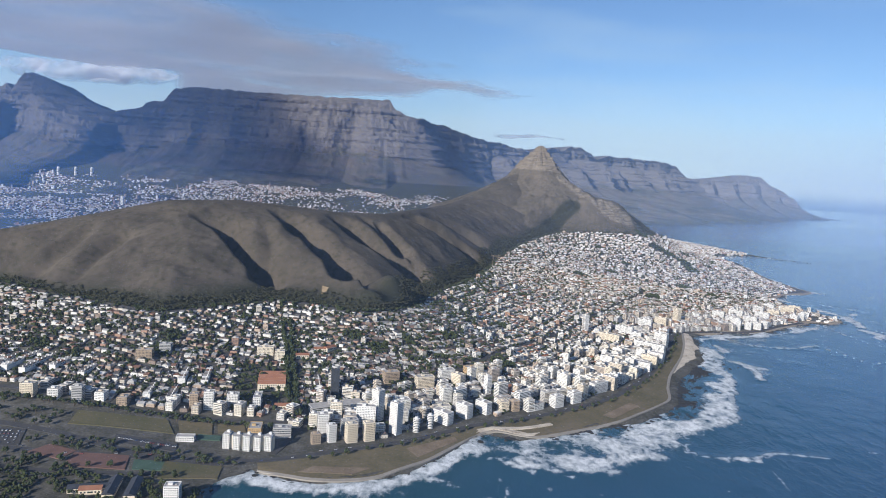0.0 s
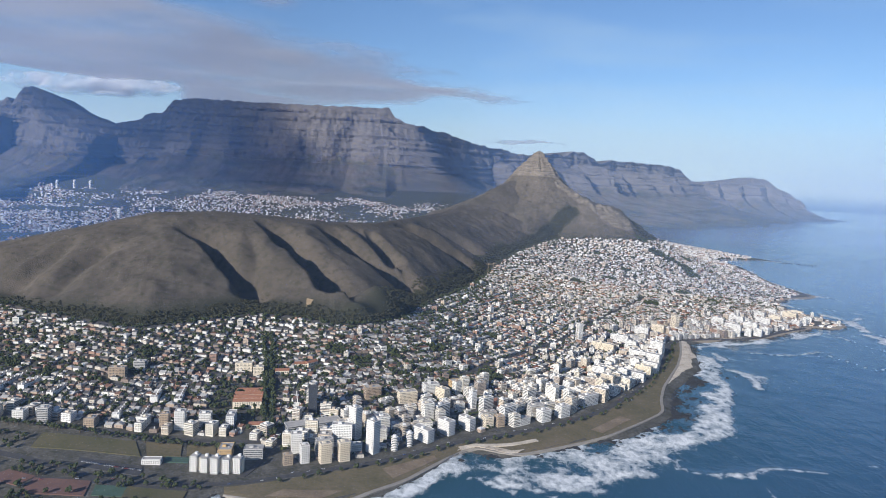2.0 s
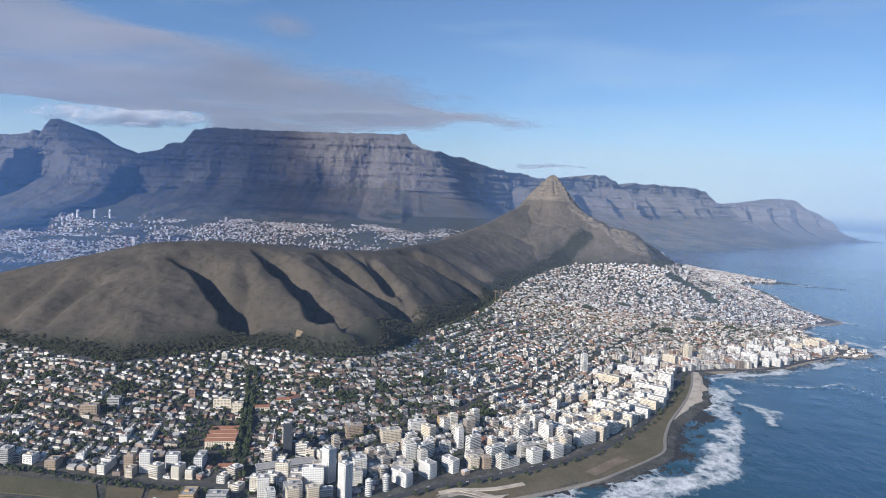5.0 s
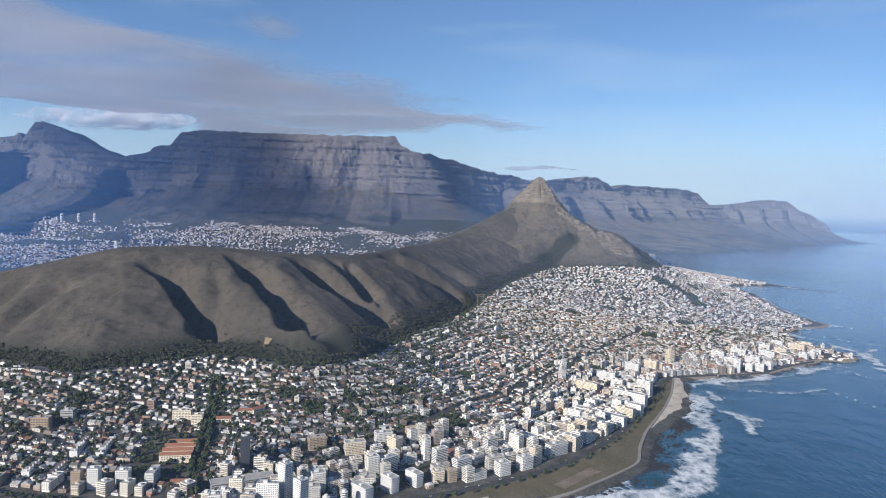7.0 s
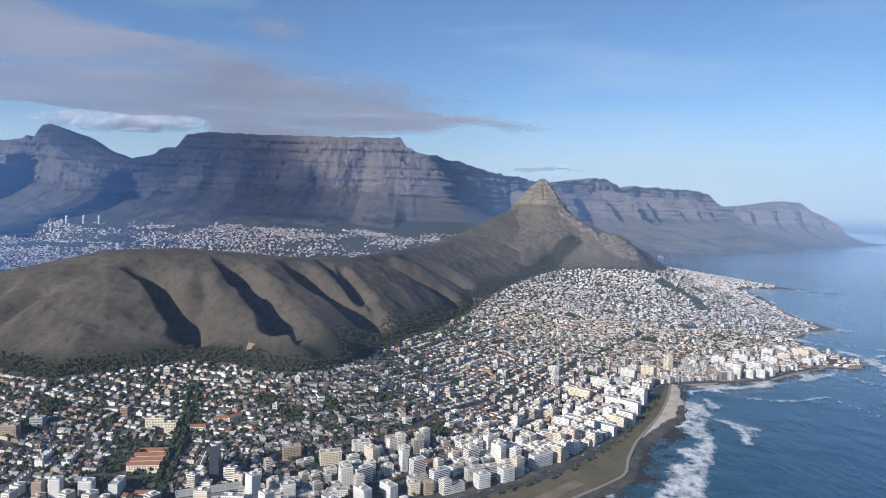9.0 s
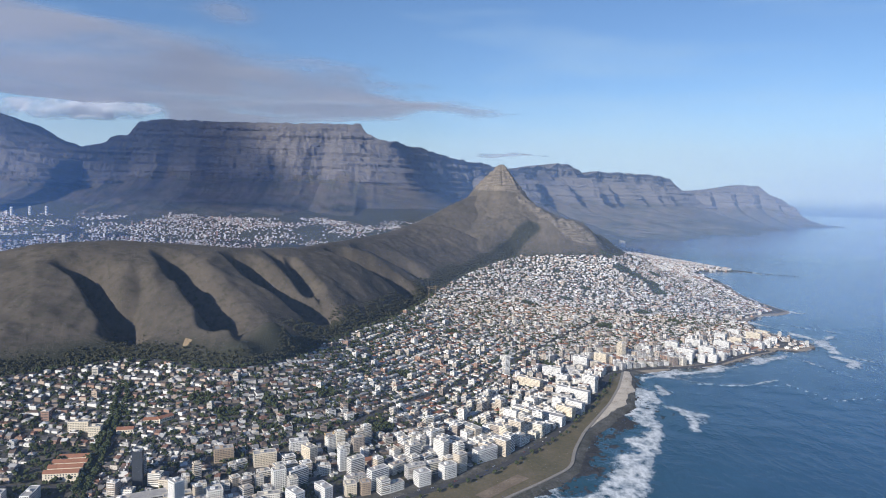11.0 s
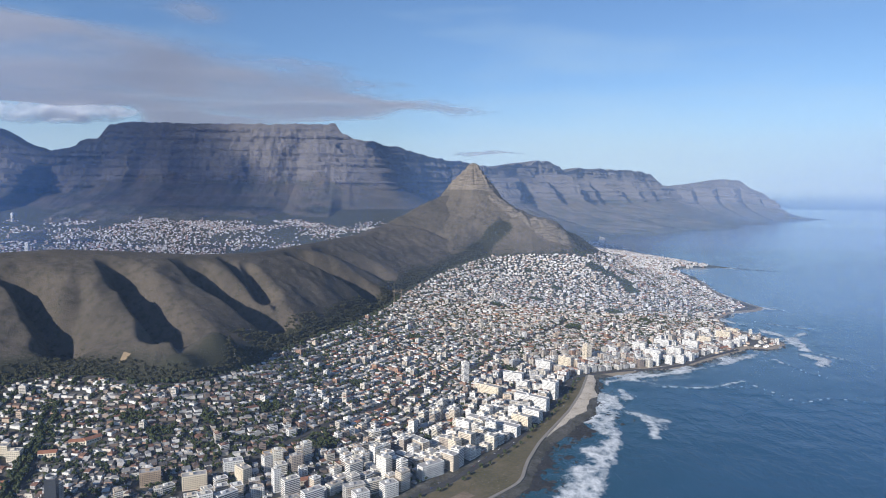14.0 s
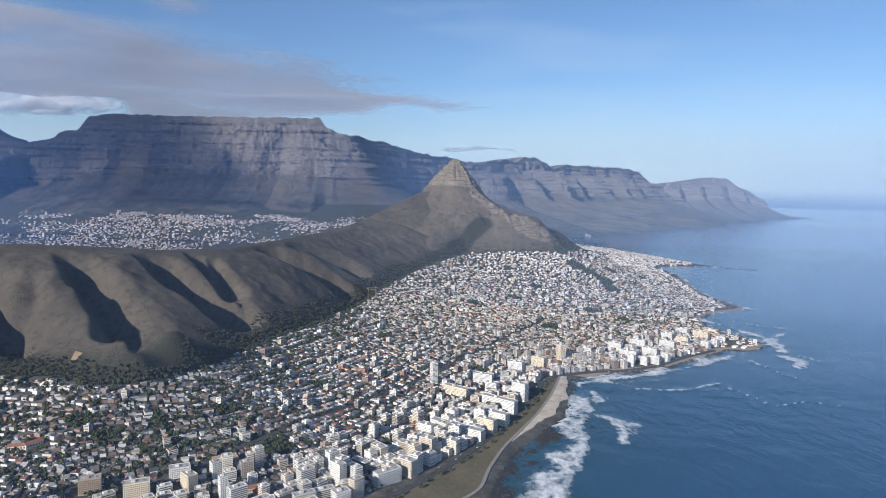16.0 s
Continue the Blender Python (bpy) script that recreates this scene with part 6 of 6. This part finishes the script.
# ---- shore rocks ----
def shelf(x, y):
    """A low ledge of wet rock, broken by channels."""
    away = near_line(x, y, COAST)[0]
    h = 0.10 + 0.45 * fractal(x / 6, y / 6, 241, 3) + 0.22 * fractal(x / 1.9, y / 1.9, 245, 2) - 0.035 * away
    return np.where(inside(x, y, LAND) & (away > 1.5), -1.0, np.clip(h, -0.6, 0.75))


reef_shelf, _, _, _ = sheet("rock_shelf", np.arange(-128, 24, 0.8), np.arange(540, 722, 0.8), shelf, M_STONE, lambda X, Y, Z: (Z > -0.3) & (near_line(X, Y, COAST)[0] < 17))
tagged(reef_shelf, "dark wet rock ledges below the sea wall", "rocks", kind="structure")
rocks = Pile()
reef, _ = along(REEF, 2.6)
for q in reef:
    r, x, y = rnd.uniform(0.6, 1.9), q[0] + rnd.gauss(0, 9), q[1] + rnd.gauss(0, 9)
    vs = [(x + r * math.cos(1.0472 * j) * rnd.uniform(0.6, 1.4), y + r * math.sin(1.0472 * j) * rnd.uniform(0.6, 1.4), -0.5) for j in range(6)]
    vs += [(x + 0.6 * r * math.cos(1.0472 * j), y + 0.6 * r * math.sin(1.0472 * j), rnd.uniform(0.4, 0.7) + 0.3 * r) for j in range(6)]
    rocks.add(vs, [(j, (j + 1) % 6, 6 + (j + 1) % 6, 6 + j) for j in range(6)] + [tuple(range(6, 12))])
cl, _ = along(COAST[5:44], 1.0)
for q in cl[::1]:
    for k in range(2):
        wide_ = 7.0 if 540 < q[1] < 700 and q[0] < 20 else 2.4
        x, y = q[0] + rnd.gauss(0, wide_), q[1] + rnd.gauss(0, wide_)
        if q[1] > 690 and rnd.random() < 0.5:
            continue
        r = rnd.uniform(0.3, 1.1) if rnd.random() < 0.7 else rnd.uniform(1.1, 2.4)
        n = 6
        vs = [(x + r * math.cos(6.283 * j / n) * rnd.uniform(0.6, 1.3), y + r * math.sin(6.283 * j / n) * rnd.uniform(0.6, 1.3), -0.5) for j in range(n)]
        vs += [(x + 0.6 * r * math.cos(6.283 * j / n) * rnd.uniform(0.5, 1.3), y + 0.6 * r * math.sin(6.283 * j / n) * rnd.uniform(0.5, 1.3), rnd.uniform(0.12, 0.3) + 0.08 * r) for j in range(n)]
        rocks.add(vs, [(j, (j + 1) % n, n + (j + 1) % n, n + j) for j in range(n)] + [tuple(range(n, 2 * n))])
tagged(rocks.make("shore_rocks", [M_STONE]), "dark wet rocks along the water's edge", "rocks", kind="stuff")

# ---- parked cars ----
def car():
    ob = Pile()
    ob.box(0, 0, 0.06, 0.22, 1.1, 0.45, bottom=True)
    body = ob.make("car", [M_CAR])
    p = Pile()
    p.add([(-0.36, -0.2, 0.22), (0.3, -0.2, 0.22), (0.3, 0.2, 0.22), (-0.36, 0.2, 0.22), (-0.24, -0.17, 0.37), (0.12, -0.17, 0.37), (0.12, 0.17, 0.37), (-0.24, 0.17, 0.37)], BOX_F)
    part("cabin", p, [M_GLASS], body)
    for sx in (-0.33, 0.33):
        for sy in (-0.2, 0.2):
            w = Pile()
            n = 8
            ring = [(sx + 0.085 * math.cos(6.283 * j / n), 0.085 + 0.085 * math.sin(6.283 * j / n)) for j in range(n)]
            w.add([(a, sy - 0.03, b_) for a, b_ in ring] + [(a, sy + 0.03, b_) for a, b_ in ring], [(j, (j + 1) % n, n + (j + 1) % n, n + j) for j in range(n)] + [tuple(range(n)), tuple(range(n, 2 * n))[::-1]])
            part("wheel", w, [M_DARK], body)
    return body


M_CAR = by_random("car_paint", [(0.0, (0.75, 0.75, 0.75)), (0.45, (0.35, 0.36, 0.38)), (0.65, (0.05, 0.05, 0.06)), (0.8, (0.30, 0.04, 0.03)), (0.9, (0.05, 0.09, 0.25))], False, 0.3, 0.5)
auto = tagged(car(), "small parked car on the asphalt", "car", group="parked cars")
car_spots = []
for r in range(5):
    for k in range(15):
        if rnd.random() < 0.8:
            f_, e_ = k / 15, (r + 0.5) / 5
            a = np.array((231, 789)) * (1 - f_) + np.array((207, 783.5)) * f_
            b_ = np.array((235, 776)) * (1 - f_) + np.array((212.5, 773)) * f_
            q = a * (1 - e_) + b_ * e_
            car_spots.append((q[0], q[1], 1.9))
for k in range(24):
    f_ = k / 24
    car_spots.append((175 - 24 * f_, 768.5 - 0.6 * f_ + rnd.uniform(-0.1, 0.1), 1.5))
for j in range(8, len(beach_road) - 1, 2):
    if rnd.random() < 0.6:
        sg = rnd.choice([-0.7, 0.8, 1.9])
        q = beach_road[j] + nrm[j] * sg
        t = beach_road[j + 1] - beach_road[j]
        car_spots.append((q[0], q[1], math.atan2(t[1], t[0])))
for k, (x, y, a) in enumerate(car_spots):
    m = Matrix.Translation((x, y, ground_at(x, y) + 0.3)) @ Matrix.Rotation(a, 4, "Z")
    if k:
        repeat(auto, m)
    else:
        auto.matrix_basis = m

# ---- hill road, quarry and building site ----
foot_xy = rounded(along([(q[0], q[1]) for q in FOOT[4:17]], 2.5)[0], 2)
fn_ = inland(foot_xy, 4)
ribbon("road", foot_xy - fn_ * 2.4, foot_xy - fn_ * 0.9, M_ROAD, 0.25, "grey road along the foot of the hill", "road", 3)
patch("quarry_face", [(147.6, 583.5), (142.6, 585.2), (143.4, 591.5), (145.6, 591.8)], M_CLAY, 0.12, "bare yellow earth of an old quarry", "quarry")


def crane():
    """A tower crane: lattice mast, jib and counterweight."""
    root = empty("tower_crane")
    p = Pile()
    for sx, sy in ((-0.25, -0.25), (0.25, -0.25), (0.25, 0.25), (-0.25, 0.25)):
        p.box(sx, sy, -1, 11, 0.09, 0.09)
    for k in range(14):
        p.box(0, 0, k * 0.8, k * 0.8 + 0.07, 0.56, 0.56, bottom=True)
    part("mast", p, [M_CLAY], root)
    p = Pile()
    p.box(3.2, -0.15, 10.6, 10.7, 10.5, 0.07, bottom=True)
    p.box(3.2, 0.15, 10.6, 10.7, 10.5, 0.07, bottom=True)
    p.box(3.2, 0, 11.0, 11.1, 10.5, 0.07, bottom=True)
    for k in range(13):
        p.box(-1.8 + k * 0.82, 0, 10.65, 11.05, 0.06, 0.3, bottom=True)
    part("jib", p, [M_CLAY], root)
    p = Pile()
    p.box(-1.8, 0, 9.9, 10.6, 0.7, 0.5, bottom=True)
    part("counterweight", p, [M_STONE], root, "grey concrete counterweight")
    p = Pile()
    p.box(0, 0, 11.1, 12.2, 0.2, 0.2, bottom=True)
    part("peak", p, [M_CLAY], root)
    return root


tc = tagged(place(crane(), 37, 316, 0.4), "yellow tower crane over a building site", "crane")
repeat(tc, at_pose(42, 325, 2.6))


def hall(w, d):
    root = empty("hall")
    p = Pile()
    p.box(0, 0, -1, 1.6, w, d, bottom=True)
    part("wall", p, [M_CREAM], root)
    p = Pile()
    gable(p, w, d, 1.6, 2.5, 0.2)
    part("roof", p, [M_DARK], root, "dark pitched roof")
    p = Pile()
    for k in range(int(w / 1.1)):
        for sg in (-1, 1):
            p.box(-w / 2 + 0.7 + k * 1.1, sg * (d / 2 + 0.01), 0.5, 1.1, 0.6, 0.05, bottom=True)
    tagged(part("window_set", p, [M_GLASS], root), kind="stuff")
    return root


hl = tagged(place(hall(13, 3.6), 149, 803, radians(108)), "long low hall with a dark pitched roof", "hall")
repeat(hl, at_pose(156, 804, radians(108)))
repeat(hl, at_pose(163, 806, radians(20)))
rl = hall(17, 3.0)
for o in PARTS[rl.name]:
    if o.name.startswith("roof"):
        o.data = o.data.copy()
        o.data.materials[0] = M_REDTILE
        o["label"] = "long red tiled roof"
rh = hall(7, 3.4)
for o in PARTS[rh.name]:
    if o.name.startswith("roof"):
        o.data.materials[0] = M_REDTILE
        o["label"] = "red tiled roof"
tagged(place(rh, 125.3, 720.5, radians(18)), "cream hall with a red tiled roof", "hall", group="red-roofed halls")
for lx, ly, turn in ((24, 661, 35), (20, 665.5, 125), (134, 665, 20), (122.5, 652, 60), (127, 655, 20), (161.7, 807, 20)):
    repeat(rh, at_pose(lx, ly, radians(turn)))
tagged(place(rl, -207, 398.5, radians(33)), "long low seaside pavilion with a red roof", "pavilion", group="seaside pavilions")
repeat(rl, at_pose(-222.5, 388, radians(33)))
repeat(rl, at_pose(-236, 377, radians(40)))
club = tagged(place(block(7, 3.2, 2, M_WHITE, hut=False, name="club_house"), 151.5, 761, radians(14)), "low white club house beside the bowling lawn", "club house")

# ---- cloud ----
cx, cy = np.arange(-500, 3200, 25.0), np.arange(-2800, 500, 25.0)
X, Y = np.meshgrid(cx, cy)
edge = np.interp(-Y, [-200, 0, 150, 300, 352, 562, 900, 1277, 1950, 2480], [1500, 1100, 900, 700, 600, 520, 370, 190, -60, -40]) + 45 * fractal(X / 110, Y / 110, 203, 3)
rear = np.interp(X, [-60, 170, 290, 400, 640, 913, 1274, 1660, 3200], [-2420, -2270, -2110, -2170, -2380, -2560, -2720, -2850, -3000]) + 45 * fractal(X / 130, Y / 130, 205, 3)
gap = smooth(X - 8 - 0.5355 * (989 - Y), -90, 60) * smooth(np.interp(X, [1300, 1500, 1776, 1800, 1950, 2600], [-1500, -1560, -1640, -1450, -1240, -1200]) - Y, -40, 160)
cover = (0.42 + 0.58 * smooth(-Y, 50, 900)) * smooth(-Y, -420, 260) * smooth(Y - rear, -20, 520) * (1 - gap) * smooth(X - edge, -190, 330)
# extra cover, mostly outside the camera's view, added to shade the mountain's front
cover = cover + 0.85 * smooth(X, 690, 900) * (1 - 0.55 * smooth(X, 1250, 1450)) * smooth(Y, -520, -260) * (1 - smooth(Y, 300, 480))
# a further patch of cover added to darken the mountain's west wall
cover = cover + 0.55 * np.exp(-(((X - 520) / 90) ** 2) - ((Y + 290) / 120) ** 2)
cover = 0.94 * cover + 0.10 * fractal(X / 260, Y / 420, 207, 3) * smooth(cover, 0.1, 0.4)
Z = 434 + 12 * fractal(X / 420, Y / 420, 201, 2)
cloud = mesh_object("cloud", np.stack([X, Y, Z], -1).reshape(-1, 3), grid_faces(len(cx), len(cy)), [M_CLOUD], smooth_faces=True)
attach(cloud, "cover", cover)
tagged(cloud, "long grey bank of thin cloud over the flat mountain, widened to shade it", "cloud", kind="structure")

def wisp(cx, cy, z, rx, ry, k, label):
    """A small separate bank of cloud, thick in the middle."""
    u = np.linspace(-1, 1, 24)
    X, Y = np.meshgrid(u, u)
    ob = mesh_object("cloud", np.stack([cx + X * rx, cy + Y * ry, z + 6 * fractal(X * 2, Y * 2, 211, 2)], -1).reshape(-1, 3), grid_faces(24, 24), [M_CLOUD], smooth_faces=True)
    attach(ob, "cover", k * np.clip(1 - X**2 - Y**2, 0, 1) ** 0.7)
    tagged(ob, label, "cloud", kind="structure")


wisp(-9, -1087, 231, 115, 80, 0.75, "small flat grey cloud behind the pointed peak")


def cumulus(cx, cy, cz, rx, rz, label):
    """A heaped cloud: an upright sheet, placed and bulged to fit the camera's view, thinning out at its rim."""
    u, v = np.linspace(-1, 1, 120), np.linspace(-1, 1, 40)
    X, Y = np.meshgrid(u, v)
    rim = np.clip(1 - np.abs(X) ** 2.4 - Y**2, 0, 1)
    lump = np.abs(fractal(X * rx / 120, Y * rz / 60, 221, 2))
    V = np.stack([cx + X * rx, cy + 0.1 * X * rx + 60 * np.sqrt(rim) + 22 * lump, cz + Y * rz + 10 * lump], -1)
    ob = mesh_object("cloud", V.reshape(-1, 3), grid_faces(120, 40), [M_CLOUD], smooth_faces=True)
    attach(ob, "cover", 1.15 * rim ** 0.6 - 0.1 + 0.25 * fractal(X * rx / 90, Y * rz / 50, 223, 4))
    tagged(ob, label, "cloud", kind="structure")


cumulus(1900, -1800, 425, 440, 58, "bright white heaped cloud beyond the eastern saddle")

# ---- haze sheets: tinted see-through sheets added in place of hazy air, to pale what lies behind ----
def veil(line, top, label, mat=M_HAZE_SHEET_SEA):
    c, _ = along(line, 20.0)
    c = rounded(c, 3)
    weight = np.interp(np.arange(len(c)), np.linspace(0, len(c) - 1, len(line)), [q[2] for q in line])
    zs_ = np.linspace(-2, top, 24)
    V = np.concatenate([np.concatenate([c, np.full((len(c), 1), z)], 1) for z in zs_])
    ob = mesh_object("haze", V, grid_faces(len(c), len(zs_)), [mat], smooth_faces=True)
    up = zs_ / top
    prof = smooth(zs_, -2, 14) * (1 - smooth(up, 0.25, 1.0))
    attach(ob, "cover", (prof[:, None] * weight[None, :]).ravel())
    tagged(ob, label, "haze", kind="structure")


veil([(1500, 620, 0.14), (700, 470, 0.17), (420, 420, 0.24), (300, 340, 0.26), (230, 220, 0.26), (190, 60, 0.26), (130, -130, 0.20), (60, -170, 0.18), (-120, -190, 0.14), (-300, -200, 0.03), (-420, -200, 0.0)], 420, "thin blue sheet in place of haze between the hill and the mountain", M_HAZE_SHEET)
veil([(420, -440, 0.0), (300, -440, 0.10), (200, -445, 0.20), (60, -450, 0.30), (-150, -460, 0.40), (-420, -480, 0.26), (-800, -500, 0.10), (-1400, -540, 0.05), (-2400, -600, 0.04), (-3600, -700, 0.06)], 460, "thin blue sheet in place of sea haze before the coastal range")
veil([(-640, -1780, 0.0), (-760, -1790, 0.18), (-1000, -1800, 0.32), (-1400, -1820, 0.20), (-2400, -1900, 0.12), (-3600, -2000, 0.12)], 460, "pale sheet in place of sea haze before the far headland")
# this sheet stands before everything, added as a fill to lift the dark tones
veil([(700, 845, 0.03), (300, 845, 0.03), (0, 845, 0.035), (-300, 845, 0.03), (-700, 845, 0.02)], 900, "faint see-through sheet before the town, added to lift its dark tones")
# two more sheets, added to brighten and flatten the slopes and the town behind
veil([(160, 345, 0.0), (100, 320, 0.08), (30, 295, 0.15), (-60, 280, 0.15), (-250, 260, 0.09), (-500, 240, 0.02), (-1000, 210, 0.01), (-1800, 200, 0.0)], 300, "faint sheet in place of haze along the foot of the hills, brightening them")
veil([(170, 640, 0.0), (60, 600, 0.03), (-60, 520, 0.08), (-160, 480, 0.08), (-420, 450, 0.02), (-900, 430, 0.01), (-1600, 400, 0.0)], 300, "faint sheet in place of sea haze that brightens the town and the bay")
